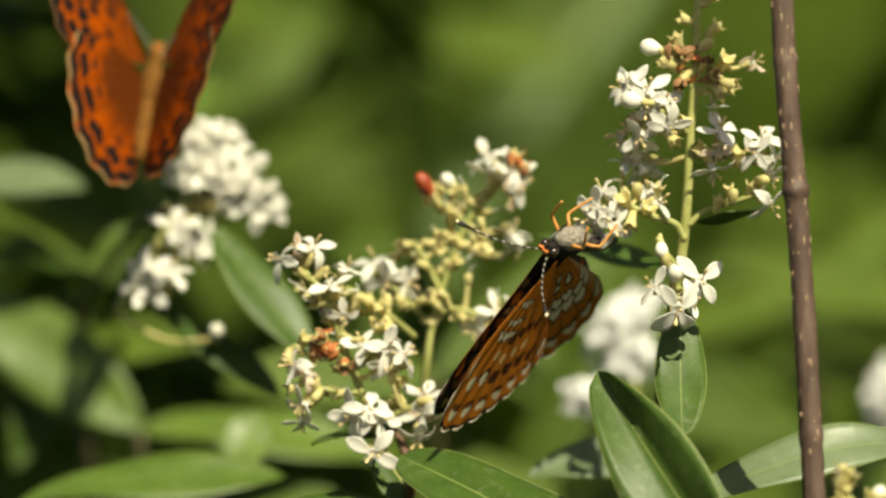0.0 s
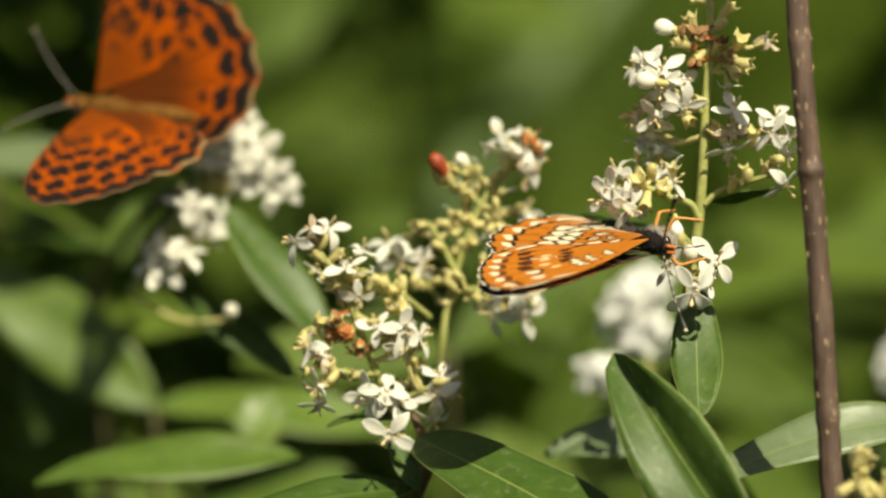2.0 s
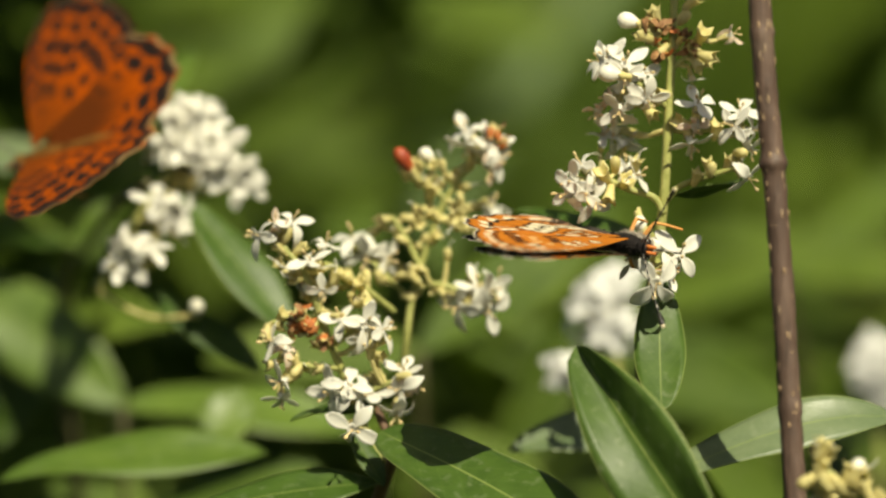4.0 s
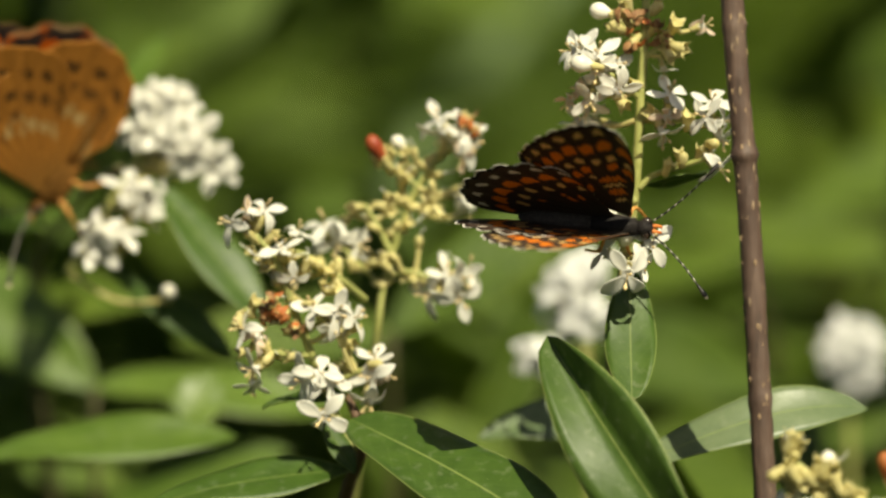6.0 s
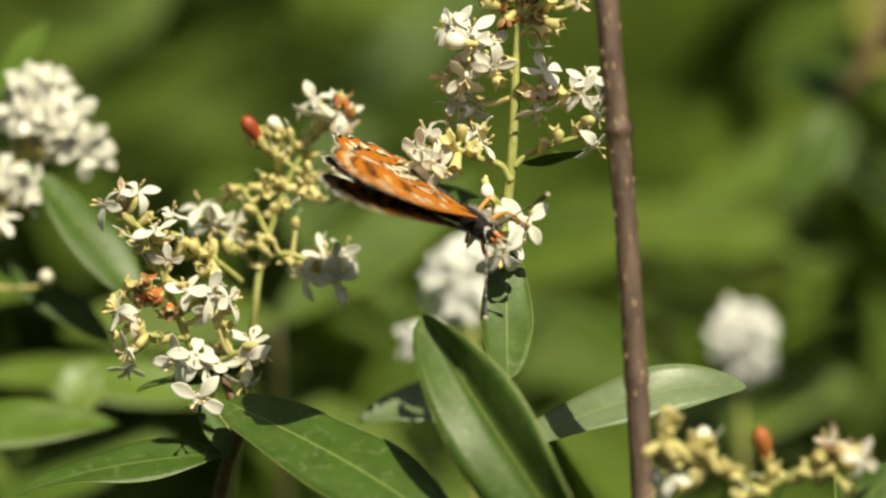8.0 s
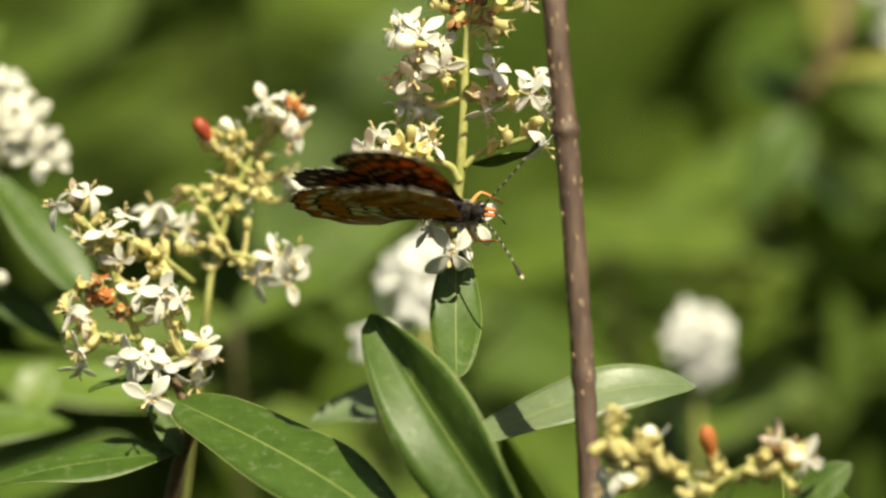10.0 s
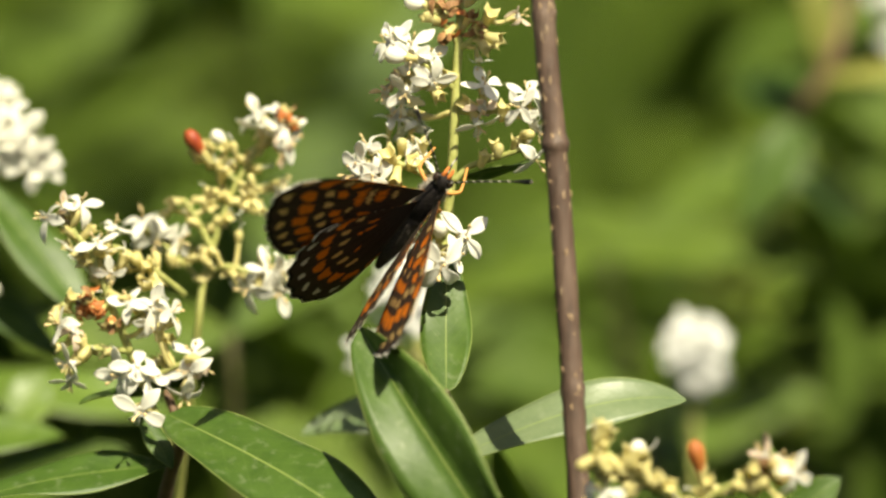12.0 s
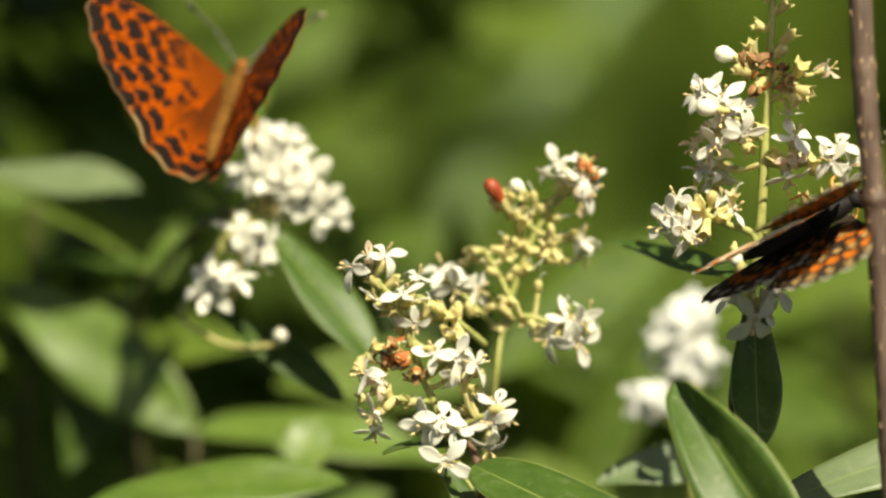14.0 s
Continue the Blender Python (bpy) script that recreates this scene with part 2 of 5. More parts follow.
def ground_material():
    m, nt, b, out = material("meadow_ground")
    f = noise_tex(nt, 1.6, 6.0)
    g = noise_tex(nt, 14.0, 6.0)
    base = ramp(nt, f, [(0.3, (0.030, 0.046, 0.010)), (0.55, (0.042, 0.050, 0.014)), (0.75, (0.060, 0.050, 0.024))])
    col = mixed(nt, 0.5, base, ramp(nt, g, [(0.3, (0.015, 0.03, 0.006)), (0.7, (0.07, 0.09, 0.02))]))
    nt.links.new(col, b.inputs["Base Color"])
    b.inputs["Roughness"].default_value = 0.9
    bump(nt, b, g, 1.0, 0.05)
    return m


GROUND = ground_material()


# ---- ground ----
def build_ground():
    verts, faces, n = [], [], 60
    for j in range(n + 1):
        for i in range(n + 1):
            x, y = (i / n * 2 - 1), (j / n * 2 - 1)
            x, y = 300 * x * abs(x) ** 2, 300 * y * abs(y) ** 2
            verts.append((x, y, 0.05 * noise.noise(Vector((x, y, 0)) * 0.6) - 0.02))
    for j in range(n):
        for i in range(n):
            a = j * (n + 1) + i
            faces.append((a, a + 1, a + n + 2, a + n + 1))
    g = new("ground", from_arrays("ground", verts, faces, True, 1.0))
    g.data.materials.append(GROUND)
    tagged(g, "sunlit green and brown meadow ground below the shrub", "ground", kind="structure")


build_ground()


# ---- leaves ----
def leaf_mesh(length, width, fold, droop, twist=0.0, nu=26, nv=4, blunt=0.9, thick=0.18, full=0.75):
    """A lance-shaped leaf along x, two-sided with a rim, folded on its midrib."""
    verts, faces, uvs = [], [], []
    for side in (0, 1):
        for i in range(nu + 1):
            s = i / nu
            w = width / 2 * (math.sin(math.pi * s ** blunt) ** full if 0 < s < 1 else 0.0) + 0.12
            bend = droop * s * s
            x = length * math.sin(bend) / bend if abs(bend) > 1e-4 else length * s
            x = length * s * (1 - bend * bend / 6)
            z0 = -length * s * bend / 2
            for j in range(-nv, nv + 1):
                e = j / nv
                a = fold * (0.35 + 0.65 * s) + 0.18 * math.sin(7 * s + (2 if j > 0 else 0)) * abs(e)
                y, z = e * w * math.cos(a), abs(e) * w * math.sin(a)
                tw = twist * s
                y, z = y * math.cos(tw) - z * math.sin(tw), y * math.sin(tw) + z * math.cos(tw)
                verts.append((x, y, z0 + z - (thick if side else 0) * (1 - 0.6 * abs(e))))
                uvs.append((s, e))
    m, row = 2 * nv + 1, (nu + 1) * (2 * nv + 1)
    for i in range(nu):
        for j in range(m - 1):
            a = i * m + j
            faces.append((a, a + m, a + m + 1, a + 1))
            faces.append((row + a, row + a + 1, row + a + m + 1, row + a + m))
        for j in (0, m - 1):
            a, b = i * m + j, (i + 1) * m + j
            faces.append((a, row + a, row + b, b) if j == 0 else (a, b, row + b, row + a))
    me = from_arrays("leaf", verts, faces)
    layer = me.uv_layers.new(name="leaf")
    idx = np.empty(len(me.loops), dtype=np.int32)
    me.loops.foreach_get("vertex_index", idx)
    layer.data.foreach_set("uv", np.array(uvs, dtype=np.float32)[idx].ravel())
    return me


def leaf_pose(base, tip, normal):
    x = (Vector(tip) - Vector(base)).normalized()
    n = Vector(normal)
    z = (n - x * n.dot(x)).normalized()
    y = z.cross(x)
    m = Matrix((x, y, z)).transposed().to_4x4()
    return Matrix.Translation(Vector(base) * MM) @ m


def leaf(parent, base, tip, width, normal=(0, -0.6, 0.8), fold=0.3, droop=0.25, twist=0.0, mat=None, label="", blunt=0.9, full=0.75):
    length = (Vector(tip) - Vector(base)).length * (1 + droop * droop / 6)
    return part("leaf", leaf_mesh(length, width, fold, droop, twist, blunt=blunt, full=full), mat or LEAF, parent, label, leaf_pose(base, tip, normal))


def stalk(parent, points, r0, r1, mat, name="stem", sides=8, n=20, label="", wobble=0.05):
    v, f = tube(spline(points, n), [r0, r1], sides, wobble)
    return part(name, from_arrays(name, v, f), mat, parent, label)


sprig = thing("leafy_sprig", "glossy dark green privet sprig with smooth pointed leaves below the blossom", "shrub sprig")
stalk(sprig, [at(15.30, -52.95, 22), at(16.80, -35.45, 18), at(18.30, -25.95, 14), at(16.70, -14.95, 6), at(16.00, -9.95, 3), at(17.30, -1.45, 1)], 0.7, 0.3, CORD_DARK, n=30)
leaf(sprig, at(27.25, -33.95, -24), at(9.90, -8.75, -12), 9.0, (-0.38, -0.82, 0.14), 0.80, 0.10, 0.0, label="upright glossy leaf folded on its midrib", blunt=1.25, full=0.55)
stalk(sprig, [at(16.70, -14.95, 6), at(18.40, -16.20, 0), at(18.10, -14.60, -8)], 0.4, 0.3, CORD_DARK, n=12)
leaf(sprig, at(18.10, -14.60, -8), at(17.60, -3.40, 1.5), 4.4, (0.15, -0.8, 0.6), 0.22, -0.2, 0.0, full=0.6)
leaf(sprig, at(17.30, -21.00, -1), at(37.40, -11.60, -1), 5.2, (0.05, -0.72, 0.68), 0.2, 0.55, 0.0, blunt=1.2, full=0.6, label="arching glossy leaf in full sun, its sheen put into the pale colour", mat=LEAF_SHEEN)
leaf(sprig, at(15.80, -15.45, 20), at(4.60, -17.35, 16), 4.6, (0, -0.75, 0.65), 0.2, 0.2, mat=LEAF_SHEEN)

sprig_b = thing("leafy_sprig", "dark green privet sprig with broad shining leaves under white blossom", "shrub sprig")
stalk(sprig_b, [at(-11.20, -52.95, 30), at(-9.20, -32.95, 16), at(-7.20, -22.95, 8), at(-5.80, -18.70, 4), at(-7.20, -14.45, 5)], 0.9, 0.35, WOOD_BROWN, n=30)
leaf(sprig_b, at(-6.90, -16.55, 1), at(13.30, -25.80, -19), 8.4, (0.30, -0.86, 0.42), 0.10, 0.25, 0.0, full=0.55, label="broad leaf with a pale midrib")
leaf(sprig_b, at(-6.95, -21.00, 4), at(-25.20, -22.70, 0), 5.6, (0, -0.5, 0.85), 0.15, 0.25)
leaf(sprig_b, at(-9.40, -16.70, 4), at(-6.45, -21.20, 2), 2.2, (0.4, -0.8, 0.4), 0.3, 0.1)
leaf(sprig_b, at(-7.20, -14.45, 5), at(-14.70, -14.45, 3), 2.6, (0, -0.3, 0.95), 0.2, 0.3)

sprig_c = thing("leafy_sprig", "green privet sprig with long leaves in sun and shade", "shrub sprig")
stalk(sprig_c, [at(-33.20, -52.95, 90), at(-32.70, -32.95, 78), at(-34.70, -17.95, 72), at(-35.40, -3.95, 68), at(-33.20, 0.05, 56), at(-30.70, 3.55, 40), at(-27.70, 5.55, 26)], 0.9, 0.4, CORD_DARK, n=36)
leaf(sprig_c, at(-17.20, -18.25, 30), at(-40.60, -18.00, 28), 6.2, (0, -0.6, 0.8), 0.15, 0.3, mat=LEAF_SUNLIT)
leaf(sprig_c, at(-14.70, -7.95, 24), at(-24.70, 5.15, 28), 5.2, (0.5, -0.75, 0.3), 0.25, 0.15)
leaf(sprig_c, at(-17.70, -10.95, 28), at(-28.95, -2.70, 32), 3.4, (0.3, -0.8, 0.5), 0.2, 0.15)
leaf(sprig_c, at(-35.20, 7.30, 58), at(-50.50, 10.00, 64), 5.6, (0.05, -0.55, 0.82), 0.15, 0.25, mat=LEAF_SHEEN)
leaf(sprig_c, at(-35.20, 0.30, 66), at(-45.50, 2.40, 72), 4.0, (0.05, -0.55, 0.82), 0.2, 0.2)
leaf(sprig_c, at(-36.20, -1.60, 72), at(-40.60, -17.50, 66), 7.0, (0.45, -0.85, -0.25), 0.2, 0.15)
leaf(sprig_c, at(-28.45, 10.05, 38), at(-23.80, 17.90, 48), 2.8, (-0.3, -0.9, 0.3), 0.3, 0.1, mat=LEAF_SUNLIT)
leaf(sprig_c, at(-33.60, -1.45, 58), at(-31.70, 4.05, 58), 3.4, (0.2, -0.9, 0.3), 0.2, 0.1, mat=LEAF_SUNLIT)
leaf(sprig_c, at(-22.70, -17.95, 40), at(-19.20, -12.45, 44), 5.0, (0.1, -0.8, 0.6), 0.2, 0.1, mat=LEAF_SUNLIT)


# ---- the bare twig ----
def build_twig():
    t = thing("bare_twig", "bare dark brown twig with pale flecks and swollen nodes", "twig")
    pts = [at(25.60, 43.05, -14), at(26.30, 29.55, -14), at(26.80, 20.55, -14), at(27.30, 14.05, -14), at(27.95, 7.20, -14), at(28.45, 1.05, -14), at(29.10, -7.95, -14), at(29.65, -16.95, -14), at(30.20, -27.95, -14), at(30.80, -52.95, -14)]
    path = spline(pts, 150)
    radii = []
    nodes = [at(*c).z for c in NODES]
    for p in path:
        r = 1.0
        for z, swell in zip(nodes, (0.10, 0.30, 0.08, 0.08)):
            r += swell * math.exp(-((p.z - z) / 0.55) ** 2)
        radii.append(r)
    v, f = tube(path, radii, 16, 0.09)
    stem = part("stem", from_arrays("stem", v, f), BARK, t)
    for c, sgn in zip(NODES, (1, -1, 1, -1)):
        p = at(*c) + Vector((0.85 * sgn, -0.2, 0.1))
        vv, ff = lathe([(0.02, -0.45), (0.30, -0.3), (0.36, 0.0), (0.22, 0.3), (0.03, 0.48)], 8)
        part("bud_scar", from_arrays("bud_scar", vv, ff), BARK, t, "", aim(p, (0.35 * sgn, -0.2, 0.9)))
    # corky pale flecks, denser on the lower twig
    r = random.Random(52)
    fleck = from_arrays("lenticel", *lathe([(0.01, -0.30), (0.08, -0.20), (0.12, 0.0), (0.08, 0.20), (0.01, 0.30)], 7))
    fleck.materials.append(CORK)
    for k in range(58):
        i = min(len(path) - 2, int(len(path) * (0.16 + 0.62 * r.random() ** 0.8)))
        p, q = path[i], path[i + 1]
        w = r.uniform(-1.5, 1.5)
        out = Vector((math.sin(w), -math.cos(w), 0.0))
        m = aim(p + out * radii[i] * 0.95, (q - p).normalized() * -1, r.uniform(0, 6), r.choice((0.5, 0.6, 0.75, 1.1)))
        part("lenticel", fleck, CORK, t, "", m)


NODES = [(26.9, 18.6, -14), (27.95, 7.2, -14), (28.9, -14.5, -14), (26.4, 31.0, -14)]
build_twig()


# ---- flowers ----
def petal_mesh(curl, length=2.75, width=1.5):
    verts, faces = [], []
    nu, nv = 6, 3
    for side in (0, 1):
        for i in range(nu + 1):
            s = i / nu
            w = width / 2 * max(math.sin(math.pi * (0.10 + 0.87 * s) ** 1.15) ** 0.85, 0.10)
            ang = curl * s
            x = length * s * (1 - ang * ang / 6)
            z = -length * s * ang / 2
            for j in range(-nv, nv + 1):
                e = j / nv
                cup = 0.22 * w * e * e
                verts.append((x, e * w, z + cup - 0.11 * side * (1 - 0.5 * abs(e))))
    m = 2 * nv + 1
    row = (nu + 1) * m
    for i in range(nu):
        for j in range(m - 1):
            a = i * m + j
            faces.append((a, a + m, a + m + 1, a + 1))
            faces.append((row + a, row + a + 1, row + a + m + 1, row + a + m))
        for j in (0, m - 1):
            a, b = i * m + j, (i + 1) * m + j
            faces.append((a, row + a, row + b, b) if j == 0 else (a, b, row + b, row + a))
    for j in range(m - 1):
        a = nu * m + j
        faces.append((a, row + a, row + a + 1, a + 1))
    return from_arrays("petal", verts, faces)


PETALS = [petal_mesh(c) for c in (-0.5, 0.1, 0.7, 1.4, 2.0)]
PETALS_FRESH = [petal_mesh(c) for c in (-0.5, 0.1, 0.7, 1.4)]
PETALS_OLD = [petal_mesh(c, 2.4, 1.1) for c in (1.6, 2.4, -1.2)]
TUBE = from_arrays("tube", *lathe([(0.32, -2.0), (0.42, -1.4), (0.45, -0.6), (0.62, 0.0), (0.5, 0.06), (0.2, -0.2)], 9))


def toothed(profile, teeth=4, rise=0.62):
    """A turned cup whose rim is drawn out into small teeth."""
    v, f = lathe(profile, 12)
    out = []
    for x, y, z in v:
        w = math.atan2(y, x)
        k = max(0.0, (z - 0.3) / 0.5) * max(0.0, math.cos(teeth * w))
        out.append((x * (1 + 0.34 * k), y * (1 + 0.34 * k), z + rise * k))
    return out, f


CUP = from_arrays("calyx", *toothed([(0.24, -1.3), (0.48, -1.0), (0.56, -0.2), (0.74, 0.55), (0.84, 0.75), (0.64, 0.6), (0.40, -0.1)]))
CUP_SHUT = from_arrays("calyx", *lathe([(0.22, -1.2), (0.46, -0.9), (0.60, -0.2), (0.66, 0.5), (0.50, 0.95), (0.10, 1.2)], 9))
BUD_MESH = from_arrays("bud", *lathe([(0.40, -1.6), (0.50, -0.7), (0.95, 0.0), (1.22, 0.8), (1.15, 1.5), (0.75, 2.1), (0.1, 2.35)], 12))
RED_MESH = from_arrays("bud", *lathe([(0.30, -1.2), (0.45, -0.6), (0.75, 0.3), (0.90, 1.1), (0.75, 1.9), (0.35, 2.3), (0.05, 2.4)], 12))
ORANGE_MESH = RED_MESH.copy()
STAMEN_MESH = from_arrays("stamen", *tube(spline([(0, 0, 0), (0.15, 0, 0.7), (0.55, 0, 1.3), (0.75, 0, 1.9)], 8), [0.07, 0.07, 0.07, 0.07, 0.07, 0.10, 0.20, 0.20, 0.10], 6))
STYLE_MESH = from_arrays("style", *tube(spline([(0, 0, 0), (0.2, 0, 1.2), (0.5, 0.2, 2.4), (1.2, 0.3, 3.0)], 10), [0.16, 0.12], 6))
for ms, mt in ((PETALS, PETAL), (PETALS_FRESH, PETAL_FRESH), (PETALS_OLD, PETAL_OLD), ([TUBE], PETAL), ([CUP, CUP_SHUT], CALYX), ([BUD_MESH], BUD), ([RED_MESH], RED), ([ORANGE_MESH], RUST), ([STAMEN_MESH], STAMEN), ([STYLE_MESH], PETAL)):
    for one in ms:
        one.materials.append(mt)
DRY_PETALS = []
for k, mt in enumerate((RUST, WITHERED, WITHERED)):
    me = petal_mesh((1.9, 2.6, -1.7)[k], 1.9, 1.25)
    for v in me.vertices:
        v.co += Vector(noise.noise_vector(v.co * 1400 + Vector((k * 5, 0, 0)))) * 0.00028
    me.materials.append(mt)
    DRY_PETALS.append(me)

rng = random.Random(7)


def heading(angle, toward):
    """A direction in the picture's plane, turned toward the viewer by the share given."""
    a = radians(angle)
    return Vector((math.cos(a) * (1 - abs(toward)), -toward, math.sin(a) * (1 - abs(toward)))).normalized()


class Panicle:
    """A branched head of small blossoms on one stem."""

    def __init__(self, label, group="flowering heads", petals=None):
        self.petals = petals or PETALS
        self.root = thing("flower_panicle", label, "flowers", group)
        self.nodes = []

    def branch(self, points, r0, r1, mat=None):
        stalk(self.root, points, r0, r1, mat or STEM, "stem" if not self.nodes else "branchlet", 8, 6 * len(points))
        self.nodes += spline(points, 14)

    def pedicel(self, p, reach=5.0):
        near = min(self.nodes, key=lambda q: (q - p).length + 0.6 * max(0.0, q.z - p.z))
        if (near - p).length > 0.4:
            mid = near.lerp(p, 0.5) + Vector((0, 0, -0.12 * (near - p).length))
            stalk(self.root, [near, mid, p], 0.26, 0.20, CALYX, "pedicel", 6, 6)

    def flower(self, p, angle=90, toward=0.5, size=1.0, old=0.0, count=4, stamens=2):
        size *= 0.80
        d = heading(angle, toward)
        base = p - d * 2.0 * size
        self.pedicel(base - d * 0.5)
        spin = rng.uniform(0, 6.28)
        f = part("flower", TUBE, PETAL, self.root, "", aim(p, d, spin, size))
        c = part("calyx", CUP, CALYX, f, "", aim((0, 0, -1.7), (0, 0, 1), 0, 0.85))
        aged = rng.random() < old
        for k in range(count):
            me = rng.choice(PETALS_OLD if aged else self.petals[:4])
            a = k * math.pi / 2 + rng.uniform(-0.15, 0.15)
            tilt = rng.uniform(-0.35, 0.30)
            m = Matrix.Rotation(a, 4, "Z") @ Matrix.Translation((0.42 * MM, 0, 0)) @ Matrix.Rotation(tilt, 4, "Y") @ Matrix.Rotation(rng.uniform(-0.25, 0.25), 4, "X")
            part("petal", me, PETAL, f, "", m @ Matrix.Scale(rng.uniform(0.88, 1.12), 4))
        for k in range(stamens):
            part("stamen", STAMEN_MESH, STAMEN, f, "", Matrix.Rotation(0.8 + k * math.pi + rng.uniform(-0.4, 0.4), 4, "Z") @ Matrix.Scale(rng.uniform(0.8, 1.1), 4))
        return f

    def bud(self, p, angle=90, toward=0.4, size=1.0, mesh=None, label=""):
        d = heading(angle, toward)
        self.pedicel(p - d * 1.6 * size)
        part("bud", mesh or BUD_MESH, BUD, self.root, label, aim(p, d, rng.uniform(0, 6), size))
        part("calyx", CUP, CALYX, self.root, "", aim(p - d * 1.25 * size, d, 0, 0.8 * size))

    def cup(self, p, angle=90, toward=0.3, size=1.0, shut=False, style=False):
        d = heading(angle, toward)
        size *= 0.85
        self.pedicel(p - d * 0.7 * size)
        c = part("calyx", CUP_SHUT if shut else CUP, CALYX, self.root, "", aim(p, d, rng.uniform(0, 6), size))
        if style:
            part("style", STYLE_MESH, PETAL, c, "", aim((0, 0, 0.2), (0, 0, 1), rng.uniform(0, 6), 0.8))

    def dry(self, p, angle=90, toward=0.4, size=1.0, kind=1):
        d = heading(angle, toward)
        self.pedicel(p - d * 0.7 * size)
        f = part("withered_flower", CUP, CALYX, self.root, "browned and shrivelled blossom", aim(p - d * 0.3, d, rng.uniform(0, 6), 0.8 * size))
        for k in range(6):
            m = Matrix.Rotation(k * 1.05 + rng.uniform(-0.3, 0.3), 4, "Z") @ Matrix.Translation((0.25 * MM, 0, rng.uniform(0.2, 0.7) * MM)) @ Matrix.Rotation(rng.uniform(-1.2, 0.5), 4, "Y")
            part("dry_petal", DRY_PETALS[kind if k % 3 else rng.randrange(3)], WITHERED, f, "", m @ Matrix.Scale(rng.uniform(0.7, 1.1), 4))

    def cups(self, p, n, spread, size=0.8, kinds="cu"):
        """A small knot of empty cups round a place."""
        for _ in range(n):
            q = p + Vector((rng.gauss(0, spread), rng.gauss(0, spread * 0.6), rng.gauss(0, spread * 0.8)))
            ang = math.degrees(math.atan2(q.z - p.z + 0.4, q.x - p.x)) + rng.uniform(-30, 30)
            if rng.choice(kinds) == "d":
                self.dry(q, ang, rng.uniform(0, 0.6), size * rng.uniform(0.7, 1.1), rng.randrange(3))
            else:
                self.cup(q, ang, rng.uniform(0, 0.6), size * rng.uniform(0.8, 1.15), rng.random() < 0.28, rng.random() < 0.35)

    def heap(self, p, n, spread, size=1.0, old=0.2):
        """A dense rounded heap of blossoms."""
        for _ in range(n):
            o = Vector((rng.gauss(0.1, 0.9), -abs(rng.gauss(0.3, 0.7)), rng.gauss(0.5, 0.8)))
            o.normalize()
            q = p + o * spread * rng.uniform(0.7, 1.1)
            ang = math.degrees(math.atan2(o.z, o.x))
            self.flower(q, ang, min(0.85, max(0.1, -o.y + rng.uniform(-0.1, 0.2))), size * rng.uniform(0.8, 1.1), old, 4, 0)


# the head in focus
P = Panicle("upright privet flower head with white blossoms, cream buds and empty cups")
P.branch([at(17.30, -1.45, 1), at(17.80, 0.80, 0.6), at(18.30, 5.55, 0), at(18.60, 12.05, 0), at(18.95, 18.05, 0), at(19.10, 23.55, 0), at(19.20, 25.55, 0)], 0.52, 0.30)
P.branch([at(18.20, 2.80, 0), at(17.30, 4.20, 0), at(15.05, 4.95, -0.5), at(12.80, 5.95, -1)], 0.36, 0.28)
P.branch([at(18.45, 4.05, 0), at(19.80, 5.30, 0), at(22.30, 6.15, -0.5), at(25.05, 7.05, -1)], 0.30, 0.24)
P.branch([at(18.60, 12.05, 0), at(17.05, 13.55, -0.5), at(15.30, 14.55, -1)], 0.30, 0.25)
P.branch([at(18.55, 10.30, 0), at(20.30, 10.05, -0.5), at(22.80, 10.30, -1)], 0.30, 0.25)
P.branch([at(18.80, 16.05, 0), at(17.80, 17.80, -0.5), at(16.55, 19.05, -1)], 0.26, 0.22)
P.branch([at(18.80, 15.55, 0), at(20.30, 16.80, -0.5), at(21.55, 18.30, 0)], 0.26, 0.22)
P.branch([at(17.80, 0.05, 0.3), at(16.30, 1.80, -0.4), at(15.70, 2.80, -0.5)], 0.30, 0.24)
P.branch([at(17.70, -1.45, 0.3), at(17.50, -1.95, -2), at(17.80, -2.70, -4)], 0.30, 0.24)
# top
P.bud(at(15.45, 19.70, -1), 165, 0.1, 0.62)
P.dry(at(16.90, 19.95, -1), 120, 0.3, 0.75, 1)
P.dry(at(17.70, 18.95, -1), 200, 0.4, 0.85, 1)
P.dry(at(17.90, 17.05, -0.6), 230, 0.3, 0.75, 2)
P.dry(at(17.05, 18.15, -0.6), 210, 0.5, 0.7, 0)
P.cup(at(16.40, 18.45, -1), 160, 0.2, 0.9)
P.cup(at(17.40, 20.30, -0.5), 110, 0.2, 0.9)
P.cup(at(20.55, 21.45, 0), 45, 0.1, 0.9)
P.cup(at(19.95, 20.05, 0), 50, 0.2, 0.8, True)
P.cup(at(18.10, 22.30, 0), 160, 0.2, 0.8)
P.cup(at(20.10, 24.05, 0), 45, 0.2, 0.8)
P.cup(at(18.55, 25.05, 0), 120, 0.2, 0.8, True)
P.dry(at(19.80, 18.45, -0.6), 60, 0.4, 0.8, 2)
P.dry(at(20.60, 17.45, -0.8), 10, 0.5, 0.85, 1)
P.cup(at(21.45, 18.45, -0.6), 60, 0.4, 1.0)
P.cup(at(21.90, 16.65, -0.6), -20, 0.3, 1.0)
P.cup(at(21.05, 16.05, -0.6), -50, 0.3, 0.9)
P.flower(at(24.20, 18.65, 1), 20, 0.1, 0.62, 1.0)
P.flower(at(20.60, 14.55, 0), -80, 0.1, 0.55)
# upper left heap
P.bud(at(13.90, 15.05, -3), 172, 0.12, 0.66)
P.flower(at(14.70, 14.45, -2.4), 250, 0.7, 0.95)
